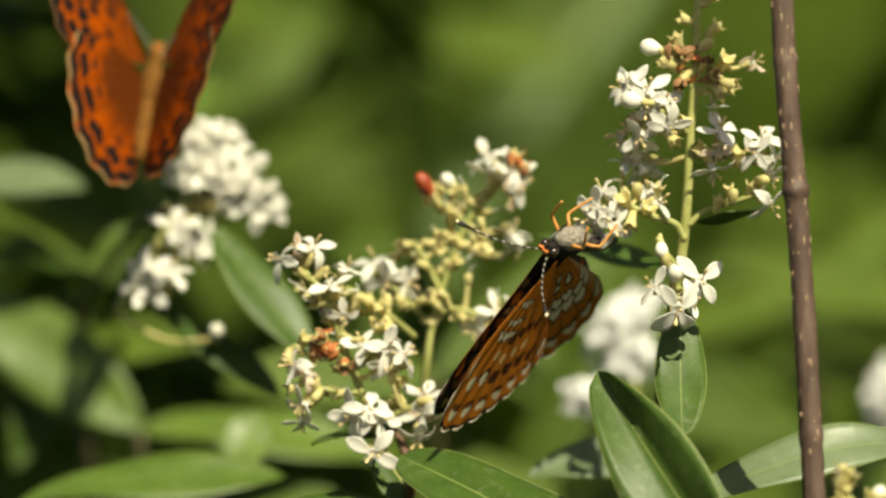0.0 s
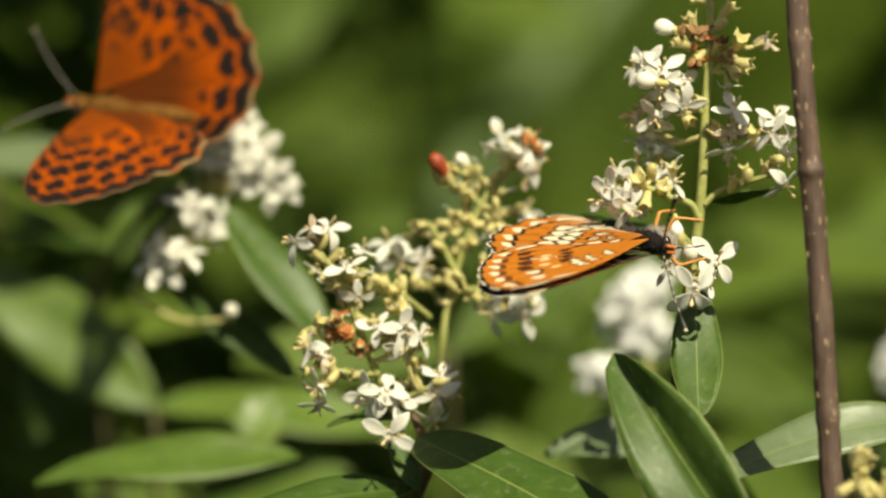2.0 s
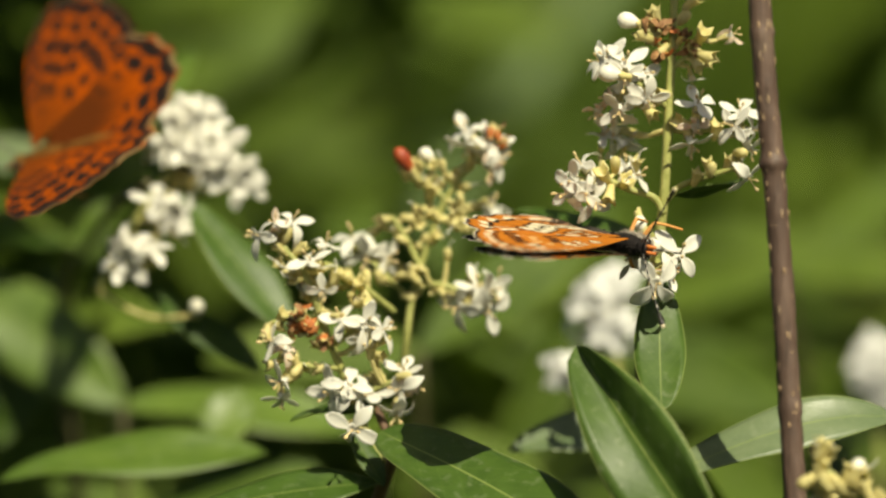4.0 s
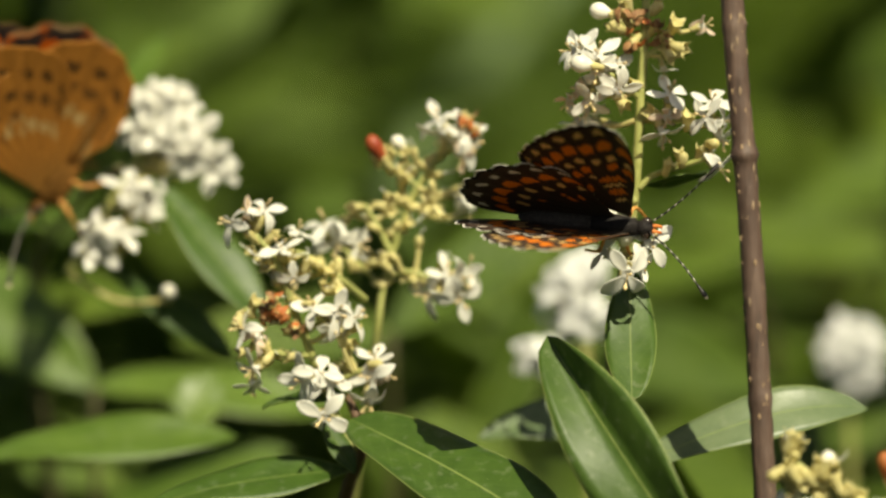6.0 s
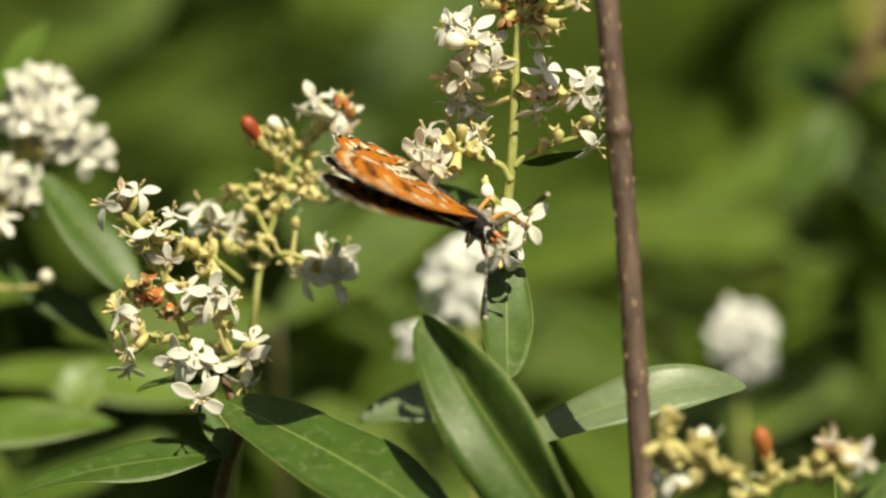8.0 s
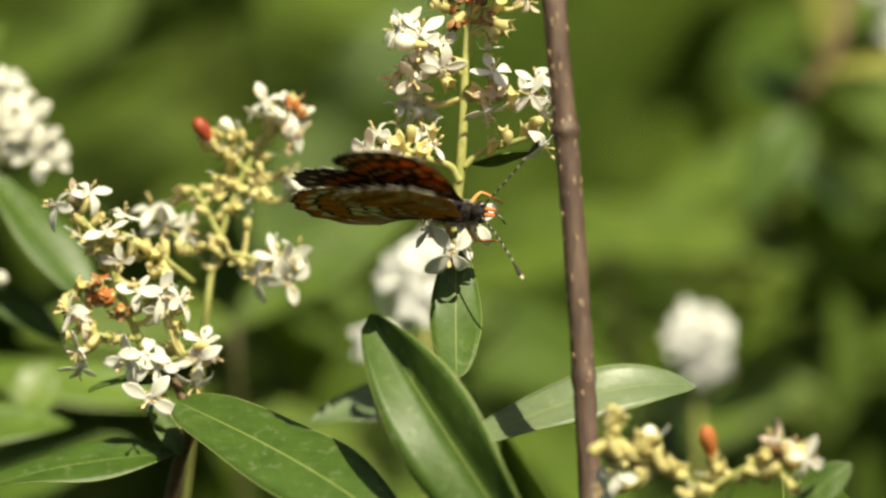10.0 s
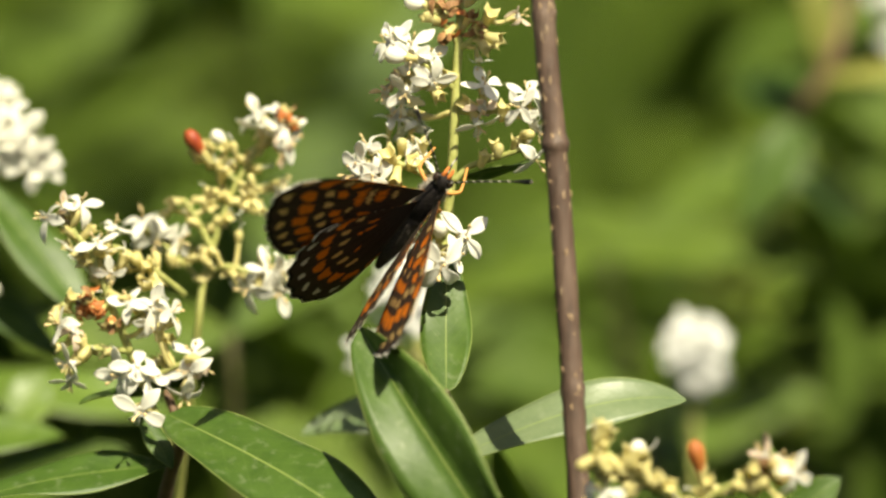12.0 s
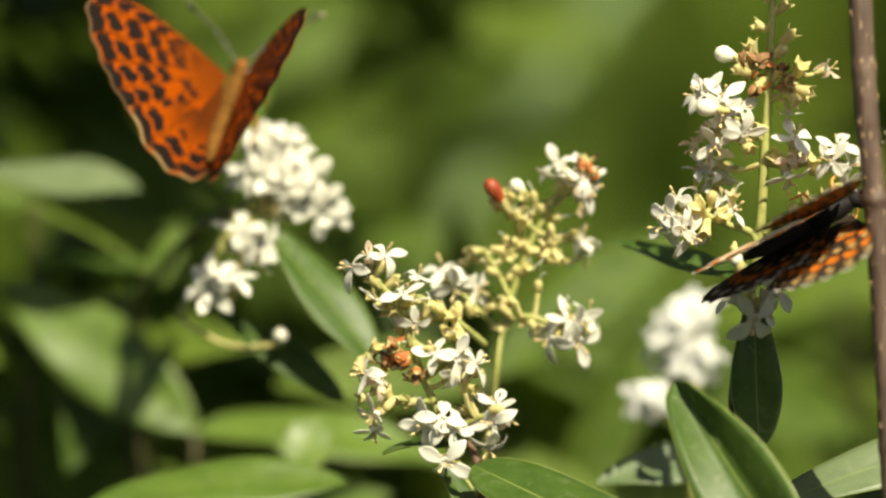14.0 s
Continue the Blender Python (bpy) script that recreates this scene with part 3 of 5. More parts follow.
P.flower(at(13.20, 16.45, -1), 130, 0.5, 0.9)
P.flower(at(14.80, 16.05, -1.6), 90, 0.6, 1.0)
P.flower(at(16.30, 15.05, -1), 40, 0.5, 0.9)
P.flower(at(14.20, 11.80, -1.4), -100, 0.5, 0.9, 0.5)
P.flower(at(12.55, 16.15, -0.5), 150, 0.3, 0.8, 0.5)
P.flower(at(16.70, 12.80, -2), -40, 0.6, 0.85)
P.flower(at(13.20, 12.80, -1), 200, 0.6, 0.85, 1.0)
P.flower(at(12.30, 11.80, 0), 230, 0.4, 0.75, 1.0)
P.flower(at(13.80, 10.80, 0.5), -110, 0.2, 0.75, 0.6)
P.cup(at(16.90, 11.80, -1), -50, 0.3, 0.9)
P.cup(at(18.05, 13.30, -0.5), 180, 0.4, 0.9)
# right heads
P.flower(at(21.20, 12.55, -1), 80, 0.5, 0.92)
P.flower(at(21.00, 10.45, -2), -100, 0.6, 0.9, 0.4)
P.flower(at(20.60, 8.95, -1.5), -70, 0.3, 0.85, 0.3)
P.flower(at(24.90, 11.80, -1), 90, 0.4, 0.9)
P.flower(at(24.40, 10.45, -2), 160, 0.6, 0.85)
P.flower(at(26.05, 10.15, -1), 0, 0.4, 0.85, 0.3)
P.flower(at(25.60, 5.95, -1), -40, 0.3, 0.85, 0.3)
P.flower(at(25.80, 8.55, 0), -60, 0.4, 0.8)
P.cup(at(22.80, 10.15, -1), 80, 0.3, 0.9)
P.cup(at(19.80, 10.80, -0.8), 160, 0.5, 0.9)
P.cup(at(24.95, 8.15, -1.4), 0, 0.6, 0.9, True)
P.cup(at(21.05, 5.95, -0.8), 70, 0.3, 0.8)
P.cup(at(22.40, 6.65, -0.8), 80, 0.3, 0.8, True)
P.cup(at(23.90, 7.25, -0.8), 70, 0.3, 0.8)
P.cup(at(22.05, 7.05, -0.6), 100, 0.2, 0.7)
# lower left
P.flower(at(10.90, 7.15, -1), 130, 0.4, 0.95)
P.flower(at(10.05, 5.55, -1.6), 190, 0.6, 0.95)
P.flower(at(11.20, 4.45, -2), -60, 0.7, 1.0)
P.flower(at(9.70, 4.55, -1), 200, 0.4, 0.95)
P.flower(at(12.05, 3.95, -1.4), -50, 0.5, 0.95)
P.flower(at(13.30, 9.80, 3.2), 200, 0.3, 0.8)
P.flower(at(14.40, 8.95, 3.2), -60, 0.3, 0.8)
P.flower(at(12.80, 9.55, 2.5), 80, 0.3, 0.7)
P.flower(at(15.05, 9.30, 2.5), 60, 0.3, 0.65)
P.flower(at(15.80, 6.15, -0.6), 30, 0.5, 0.8)
P.flower(at(14.90, 7.05, 0.5), 100, 0.3, 0.75, 0.4)
P.cup(at(12.90, 6.15, -1.4), 120, 0.5, 1.0)
P.cup(at(13.90, 7.05, -1), 90, 0.4, 0.9, True)
P.cup(at(13.40, 4.45, -1.2), -100, 0.3, 0.9)
P.cup(at(11.90, 5.55, -1.4), 170, 0.6, 0.9)
P.cup(at(14.80, 5.55, -1.2), 60, 0.6, 0.9, False, True)
P.cup(at(15.70, 7.05, -0.6), 80, 0.3, 0.8, False, True)
# lowest head
P.bud(at(17.30, -0.55, -3.5), 80, 0.5, 0.62)
P.flower(at(19.60, -0.80, -4), 25, 0.72, 1.12)
P.flower(at(17.60, -3.45, -6.5), -88, 0.72, 1.20)
P.flower(at(15.40, -1.45, -2), 150, 0.5, 0.85)
P.flower(at(18.80, -2.45, -4.5), -30, 0.6, 0.8)
P.bud(at(16.05, 2.30, -0.5), -85, 0.3, 0.5)
P.cup(at(16.40, 1.05, -0.5), 100, 0.3, 0.9, True)
leaf(P.root, at(19.05, 4.45, 1.5), at(25.80, 5.45, 2.5), 1.8, (0, -0.4, -0.9), 0.3, 0.2, label="small dark leaf under the branchlet")
leaf(P.root, at(17.80, 0.30, 2), at(13.40, 1.45, 5), 2.2, (0, -0.5, 0.8), 0.3, 0.3)
leaf(P.root, at(16.80, 0.05, 10), at(5.05, 3.95, 14), 3.2, (0.1, -0.5, 0.85), 0.2, 0.15)

# the head beside it
Q = Panicle("spreading privet flower head with open white blossoms over green cups")
Q.branch([at(-6.45, -19.45, 5), at(-8.20, -16.45, 5), at(-9.95, -11.95, 4.5), at(-11.80, -7.45, 4), at(-13.45, -2.95, 4), at(-15.70, 0.05, 4)], 0.45, 0.28)
Q.branch([at(-9.20, -13.95, 4.5), at(-6.70, -12.45, 4), at(-4.70, -11.95, 4)], 0.30, 0.24)
Q.branch([at(-10.45, -10.95, 4.5), at(-13.70, -10.70, 3), at(-15.95, -9.95, 3)], 0.30, 0.24)
Q.branch([at(-11.20, -8.95, 4.5), at(-8.70, -7.45, 3), at(-7.20, -7.45, 3)], 0.30, 0.24)
Q.branch([at(-5.70, -5.95, 9), at(-8.20, -3.95, 7), at(-11.20, -1.95, 5), at(-12.95, -1.95, 4)], 0.34, 0.26)
Q.branch([at(-11.95, -7.20, 4.5), at(-14.20, -6.45, 3), at(-16.45, -6.95, 3)], 0.30, 0.24)
Q.flower(at(-17.60, 0.80, 3.5), 170, 0.3, 0.95)
Q.flower(at(-14.70, 1.95, 3.5), 60, 0.4, 0.9, 0.3)
Q.flower(at(-16.10, 1.65, 3), 110, 0.5, 0.75, 0.6)
Q.flower(at(-13.10, -1.45, 3), 100, 0.5, 0.9, 0.2)
Q.flower(at(-11.80, 0.05, 5), 70, 0.3, 0.8)
Q.flower(at(-12.05, -4.15, 3), -80, 0.6, 0.75)
Q.flower(at(-13.95, -3.20, 5), 160, 0.3, 0.6, 0.5)
Q.flower(at(-10.20, -6.70, 2.5), 120, 0.5, 0.85, 0.2)
Q.flower(at(-8.30, -7.10, 2), 10, 0.6, 1.0, 0.2)
Q.flower(at(-6.70, -7.55, 2.5), 20, 0.3, 0.95)
Q.flower(at(-8.60, -8.55, 2.5), -50, 0.5, 0.8, 0.5)
Q.flower(at(-16.45, -8.55, 2.5), 160, 0.4, 0.9, 0.3)
Q.flower(at(-15.10, -9.20, 2.5), 60, 0.5, 0.85, 0.2)
Q.flower(at(-15.70, -12.20, 2.5), 200, 0.4, 0.85, 0.2)
Q.flower(at(-15.60, -13.70, 2.5), -85, 0.2, 0.75, 0.6)
Q.flower(at(-11.20, -13.20, 2), 200, 0.5, 1.0)
Q.flower(at(-9.70, -12.45, 1.5), 70, 0.7, 1.0)
Q.flower(at(-8.60, -13.35, 2), 10, 0.5, 0.85)
Q.flower(at(-9.35, -16.35, 1), -90, 0.8, 1.08)
Q.flower(at(-4.80, -11.15, 4), 100, 0.5, 0.9)
Q.flower(at(-5.10, -12.75, 3.5), 190, 0.5, 0.95)
Q.flower(at(-5.40, -14.85, 3.5), -95, 0.4, 0.95)
Q.flower(at(-3.95, -12.45, 4), 0, 0.4, 0.8, 0.9)
Q.dry(at(-13.95, -6.45, 2), 120, 0.5, 1.1, 0)
Q.dry(at(-13.45, -7.45, 2), 200, 0.5, 1.0, 0)
Q.dry(at(-14.45, -7.35, 2.4), 200, 0.5, 0.8, 0)
Q.dry(at(-11.95, -8.70, 2.5), -90, 0.5, 0.8, 1)
Q.cups(at(-15.45, -0.45, 4), 4, 0.9)
Q.cups(at(-13.95, -2.45, 4), 5, 1.1)
Q.cups(at(-11.20, -2.95, 5), 5, 1.2)
Q.cups(at(-8.70, -3.70, 6), 6, 1.2)
Q.cups(at(-11.20, -5.95, 4), 6, 1.2)
Q.cups(at(-16.70, -6.95, 3), 3, 0.7)
Q.cups(at(-14.20, -10.70, 3), 4, 1.0)
Q.cups(at(-10.70, -9.95, 4), 4, 1.2)
Q.cups(at(-7.70, -9.45, 3), 4, 0.8)
Q.cups(at(-6.45, -11.70, 4), 3, 0.8)

# the head behind the two
R = Panicle("privet flower head with yellow-green empty cups and one red bud")
R.branch([at(-9.20, -52.95, 32), at(-7.20, -27.95, 24), at(-5.60, -15.95, 17), at(-4.70, -8.95, 13), at(-4.20, -4.95, 13), at(-2.95, -0.45, 13), at(-1.45, 3.55, 13), at(0.05, 6.05, 13), at(1.40, 8.65, 13)], 0.42, 0.24)
R.branch([at(-3.45, -1.95, 13), at(-4.70, 0.55, 13), at(-5.95, 2.55, 13)], 0.30, 0.24)
R.branch([at(-4.20, -3.95, 13), at(-1.70, -3.45, 12), at(0.80, -4.45, 12)], 0.30, 0.24)
R.branch([at(-1.20, 4.05, 13), at(-2.95, 5.55, 13), at(-3.95, 6.15, 13)], 0.26, 0.22)
R.branch([at(-4.20, -4.95, 14), at(-6.70, -2.45, 13), at(-9.20, 0.05, 13)], 0.28, 0.22)
R.bud(at(-4.55, 7.05, 11.5), 125, 0.2, 0.82, RED_MESH, "dark red shrivelled bud")
R.bud(at(-2.60, 7.75, 13), 140, 0.2, 0.5)
R.flower(at(0.55, 10.05, 12), 120, 0.4, 1.0)
R.flower(at(0.90, 8.65, 11.5), -110, 0.4, 0.9)
R.flower(at(2.70, 8.95, 12), 60, 0.5, 0.95, 0.7)
R.flower(at(3.20, 7.80, 12), -10, 0.4, 0.95, 0.3)
R.flower(at(2.70, 6.80, 12), -100, 0.3, 0.8, 0.8)
R.dry(at(3.05, 10.30, 12), 70, 0.2, 0.8, 0)
R.dry(at(4.05, 9.15, 12), 0, 0.2, 0.7, 0)
R.flower(at(-9.40, 0.65, 13), 110, 0.3, 1.0)
R.flower(at(-8.30, -0.95, 12.5), -90, 0.5, 0.95)
R.flower(at(-6.45, -1.05, 13), 0, 0.4, 0.9)
R.flower(at(2.90, 3.30, 16), 80, 0.3, 0.9)
R.flower(at(3.05, 2.05, 16), -80, 0.3, 0.8)
R.flower(at(1.55, -3.70, 11), 60, 0.5, 1.0)
R.flower(at(2.70, -3.95, 11), -20, 0.4, 0.9)
R.flower(at(-0.10, -5.45, 11), 200, 0.5, 1.0)
R.flower(at(2.60, -5.70, 11), -80, 0.6, 1.05)
R.flower(at(3.30, -3.20, 12), 50, 0.3, 0.8)
R.cups(at(-1.95, 7.05, 13), 3, 0.91, 0.72)
R.cups(at(-0.70, 5.30, 13), 4, 1.30, 0.72)
R.cups(at(-2.45, 4.55, 13), 4, 1.30, 0.72)
R.cups(at(0.05, 3.30, 13), 5, 1.43, 0.72)
R.cups(at(-5.20, 2.55, 13), 5, 1.43, 0.72)
R.cups(at(-4.45, 0.55, 13), 7, 1.69, 0.72)
R.cups(at(-1.95, 2.30, 13), 4, 1.30, 0.72)
R.cups(at(-2.20, -3.20, 12), 6, 1.56, 0.72)
R.cups(at(-0.45, -3.95, 12), 4, 1.30, 0.72)
R.cups(at(-7.20, -2.95, 13), 6, 1.82, 0.72)
R.cups(at(1.05, 7.55, 13), 2, 0.91, 0.72)

# the head under the orange visitor
L = Panicle("full rounded privet flower head of white blossoms standing further back")
L.branch([at(-32.20, -3.95, 33), at(-29.70, 0.55, 32), at(-27.20, 4.55, 31), at(-24.70, 8.55, 31), at(-22.70, 11.55, 31)], 0.5, 0.3)
for u, v, d, n in ((-25.3, 11.6, 30, 5), (-22.9, 11.0, 30, 6), (-24.1, 8.7, 29, 6), (-21.3, 8.4, 29, 5), (-26.4, 8.9, 30, 3), (-22.6, 6.6, 29, 4), (-20.0, 6.9, 29, 4), (-19.2, 5.4, 29, 3),
                   (-26.7, 3.4, 26, 4), (-25.2, 2.7, 26, 2), (-29.2, -0.5, 24, 5), (-27.3, -1.1, 24, 3), (-30.1, -1.6, 24, 3)):
    L.heap(at(u, v, d), max(2, n - 1), 0.85, 0.98, 0.06)
L.cups(at(-24.50, 6.20, 30), 5, 1.2, 0.8)
L.cups(at(-26.80, 1.50, 27), 4, 0.8, 0.8)
L.bud(at(-23.30, -5.70, 28), 90, 0.6, 0.55)

# the head that comes in below
S = Panicle("privet flower head with green cups, orange bud and browning blossoms")
S.branch([at(40.80, -52.95, -20), at(40.30, -32.95, -22), at(39.80, -25.95, -23), at(38.80, -22.95, -24)], 0.5, 0.3)
S.branch([at(39.30, -24.45, -23), at(35.80, -22.45, -24), at(32.80, -19.95, -24)], 0.3, 0.24)
S.branch([at(39.80, -25.45, -23), at(43.80, -22.95, -24), at(48.80, -20.95, -24)], 0.3, 0.24)
S.bud(at(41.05, -21.05, -24), 105, 0.2, 0.90, ORANGE_MESH, "orange shrivelled bud")
S.cups(at(32.30, -18.95, -24), 5, 0.6, 0.95)
S.cups(at(32.90, -21.15, -25), 7, 0.9, 0.95)
S.cups(at(34.30, -21.45, -24), 10, 1.0, 0.95)
S.cups(at(36.80, -22.95, -24), 10, 1.2, 0.95)
S.cups(at(42.80, -23.45, -24), 8, 1.3)
S.cups(at(45.80, -22.45, -24), 6, 1.2)
S.bud(at(35.65, -20.20, -24), 90, 0.3, 0.55)
S.flower(at(31.80, -24.70, -24), 180, 0.4, 0.95)
S.flower(at(32.80, -23.45, -25), 120, 0.5, 0.8)
S.flower(at(48.55, -20.95, -24), 60, 0.5, 0.95, 0.3)
S.flower(at(49.55, -21.95, -25), 0, 0.5, 0.95, 0.2)
S.flower(at(46.80, -20.20, -24), 130, 0.3, 0.9, 0.9)
S.dry(at(48.30, -21.95, -25), 60, 0.6, 1.1, 1)
S.dry(at(46.05, -21.35, -24), 160, 0.4, 0.9, 1)
S.dry(at(47.20, -21.05, -25), 150, 0.5, 0.6, 2)
leaf(S.root, at(48.80, -25.95, -22), at(53.30, -22.20, -22), 3.0, (0.3, -0.7, 0.6), 0.2, 0.2)

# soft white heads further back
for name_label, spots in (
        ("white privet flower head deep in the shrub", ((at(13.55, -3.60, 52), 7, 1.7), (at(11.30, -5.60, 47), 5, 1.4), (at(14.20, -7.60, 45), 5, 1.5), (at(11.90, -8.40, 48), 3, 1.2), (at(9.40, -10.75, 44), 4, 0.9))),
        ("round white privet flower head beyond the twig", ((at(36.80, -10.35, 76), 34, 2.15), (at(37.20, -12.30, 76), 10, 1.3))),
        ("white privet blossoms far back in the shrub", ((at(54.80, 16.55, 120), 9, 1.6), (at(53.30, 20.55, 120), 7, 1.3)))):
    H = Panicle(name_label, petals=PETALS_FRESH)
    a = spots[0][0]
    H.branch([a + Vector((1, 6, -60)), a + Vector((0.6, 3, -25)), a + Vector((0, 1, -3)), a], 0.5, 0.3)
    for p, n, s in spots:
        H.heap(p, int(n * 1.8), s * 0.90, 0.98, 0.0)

# the shrub's woody stems, from the ground to the sprigs
def build_stems():
    shrub = thing("privet_shrub", "grey-brown woody privet stems rising from the meadow", "shrub")
    root = HOME.inverted() @ Vector((0.05, 0.10, -0.02)) / MM
    ends = (at(15.30, -52.95, 22), at(-11.20, -52.95, 30), at(-33.20, -52.95, 60), at(40.80, -52.95, -16), at(30.80, -52.95, -14), at(13.05, -64.95, 58), at(36.30, -69.95, 68), at(-29.20, -62.95, 90), at(-4.20, -62.95, 110))
    for k, e in enumerate(ends):
        foot = root + Vector((26 * math.cos(k * 2.4), 26 * math.sin(k * 2.4), 0))
        mid = foot.lerp(e, 0.55) + Vector((18 * math.cos(k * 1.7), 22, -20))
        stalk(shrub, [foot, mid, foot.lerp(e, 0.85) + Vector((0, 8, 0)), e], 5.0, 0.9, WOOD_BROWN, n=36, wobble=0.12)


build_stems()

# ---- background growth ----
def leaf_cloud(name, label, category, count, boxes, size, mat, seed, lie=0.6):
    """Many loose leaves in one mesh, in boxes of (u0, u1, v0, v1, d0, d1)."""
    r = np.random.default_rng(seed)
    nu, nv = 5, 2
    verts, faces, uvs = [], [], []
    shares = np.array([abs((b[1] - b[0]) * (b[3] - b[2])) for b in boxes], float)
    pick = r.choice(len(boxes), count, p=shares / shares.sum())
    for k in range(count):
        b = boxes[pick[k]]
        d = r.uniform(b[4], b[5])
        c = at(r.uniform(b[0], b[1]), r.uniform(b[2], b[3]), d)
        L, W = r.uniform(*size) * np.array((1.0, r.uniform(0.24, 0.36)))
        x = Vector((r.normal(), r.normal() * 0.6, r.normal() * 0.7)).normalized()
        n = Vector((r.normal() * 0.5, -0.55 + r.normal() * 0.4, lie + r.normal() * 0.4))
        z = (n - x * n.dot(x)).normalized()
        y = z.cross(x)
        start = len(verts)
        for i in range(nu + 1):
            s = i / nu
            w = W / 2 * (math.sin(math.pi * s ** 0.9) ** 0.8 if 0 < s < 1 else 0.02)
            for j in range(-nv, nv + 1):
                e = j / nv
                verts.append(c + x * (L * (s - 0.5)) + y * (e * w) + z * (abs(e) * w * 0.35 - L * 0.16 * s * s))
                uvs.append((s, e))
        m = 2 * nv + 1
        for i in range(nu):
            for j in range(m - 1):
                a = start + i * m + j
                faces.append((a, a + m, a + m + 1, a + 1))
    me = from_arrays(name, verts, faces)
    layer = me.uv_layers.new(name="leaf")
    idx = np.empty(len(me.loops), dtype=np.int32)
    me.loops.foreach_get("vertex_index", idx)
    layer.data.foreach_set("uv", np.array(uvs, dtype=np.float32)[idx].ravel())
    me.materials.append(mat)
    ob = new(name, me)
    ob.matrix_world = HOME
    return tagged(ob, label, category, kind="stuff")


LEAF_MASS = leaf_material("shrub_leaf_mass", (0.050, 0.095, 0.008), (0.131, 0.194, 0.018), 0.6, 0.25, 0.2)
LEAF_OLIVE = leaf_material("shrub_leaf_olive", (0.072, 0.093, 0.009), (0.162, 0.162, 0.024), 0.6, 0.25, 0.2)
# darker copy of LEAF_MASS: inner shade put into the colour; also the dark thicket
LEAF_SHADE_DARK = leaf_material("shrub_leaf_shade_dark", (0.036, 0.070, 0.008), (0.080, 0.125, 0.015), 0.6, 0.15, 0.2)


LEAF_PALE = plain("grass_pale", (0.10, 0.16, 0.05), (0.17, 0.24, 0.09), 0.7, 120.0, 0, 0.1, 0.1)


def side_sprig(u, v, d, rise, n, size, seed, mat):
    """A loose leafy shoot of paired leaves, for the background."""
    r = random.Random(seed)
    t = thing("leafy_sprig", "green privet shoot with paired leaves behind the blossom", "shrub sprig", "background shoots")
    top = at(u, v, d)
    low = top + Vector((r.uniform(-12, 12), 25, -70))
    pts = [low, low.lerp(top, 0.5) + Vector((r.uniform(-4, 4), 0, 0)), top]
    stalk(t, pts, 0.8, 0.35, CORD_DARK, n=16)
    for k in range(n):
        p = low.lerp(top, 0.42 + 0.58 * (k // 2 + 1) / (n / 2))
        s = 1 if k % 2 else -1
        L = size * r.uniform(0.75, 1.15)
        tip = p + Vector((s * r.uniform(0.6, 1.0), r.uniform(-0.7, 0.25), r.uniform(-0.35, 0.55) * rise)).normalized() * L
        leaf(t, p, tip, L * r.uniform(0.26, 0.34), (s * r.uniform(-0.3, 0.5), -0.6, r.uniform(0.2, 0.9)), 0.25, r.uniform(0.1, 0.4), mat=mat)


for u, v, d, n, seed, mt in ((-30, -14, 62, 6, 11, LEAF_SUNLIT), (-4, -9, 76, 4, 12, LEAF_FAR), (9, -24, 82, 6, 13, LEAF_FAR), (24, -12, 128, 6, 15, LEAF_SUNLIT),
                             (-44, 6, 70, 6, 16, LEAF_FAR), (36, -24, 165, 6, 18, LEAF_SUNLIT), (52, -14, 165, 6, 19, LEAF_FAR), (28, -2, 120, 6, 20, LEAF_FAR),
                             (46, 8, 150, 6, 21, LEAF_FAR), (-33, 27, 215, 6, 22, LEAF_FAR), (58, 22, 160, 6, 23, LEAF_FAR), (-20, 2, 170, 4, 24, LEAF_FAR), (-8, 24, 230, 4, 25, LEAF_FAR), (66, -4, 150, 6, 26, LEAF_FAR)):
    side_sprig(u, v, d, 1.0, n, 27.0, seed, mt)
leaf_cloud("shrub_foliage", "green leaves behind the white blossom", "foliage", 60,
           [(-90, 100, -50, -8, 140, 260), (-90, -40, -30, 34, 140, 280), (40, 120, -20, 34, 170, 300)], (26, 40), LEAF_MASS, 5)
leaf_cloud("shrub_foliage", "hanging leaves coloured dark for the shade inside the shrub", "foliage", 330,
           [(-120, 60, -80, -4, 300, 430)], (30, 46), LEAF_SHADE_DARK, 6, -0.6)
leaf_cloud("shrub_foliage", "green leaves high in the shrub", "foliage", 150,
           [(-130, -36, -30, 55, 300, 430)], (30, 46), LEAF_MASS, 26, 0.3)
leaf_cloud("shrub_foliage", "leaves low behind the blossom, coloured dark for the shrub's inner shade", "foliage", 170,
           [(-70, 20, -60, -7, 120, 190)], (24, 36), LEAF_SHADE_DARK, 16, -0.2)
leaf_cloud("shrub_foliage", "brown-green growth beyond the twig, coloured darker for shade", "foliage", 150,
           [(46, 110, -14, 16, 380, 480)], (34, 56), LEAF_SHADE_DARK, 18, -0.4)
# out-of-view leaves, added overhead only to throw shade on the growth behind
leaf_cloud("shrub_crown", "unseen leaves added overhead to shade the growth beyond the twig", "foliage", 320,
           [(56, 125, 32, 58, 330, 430)], (34, 52), LEAF_MASS, 28, 0.9)
leaf_cloud("shrub_crown", "unseen leaves added overhead to shade the inside of the shrub", "foliage", 380,
           [(-36, 12, 44, 62, 50, 100), (-64, -18, 36, 60, 100, 160)], (26, 40), LEAF_MASS, 17, 0.9)
leaf_cloud("shrub_crown", "unseen leaves added to shade the sprig behind the blossom", "foliage", 4,
           [(-24, -12, 38, 46, 14, 40)], (24, 34), LEAF_MASS, 41, 0.9)
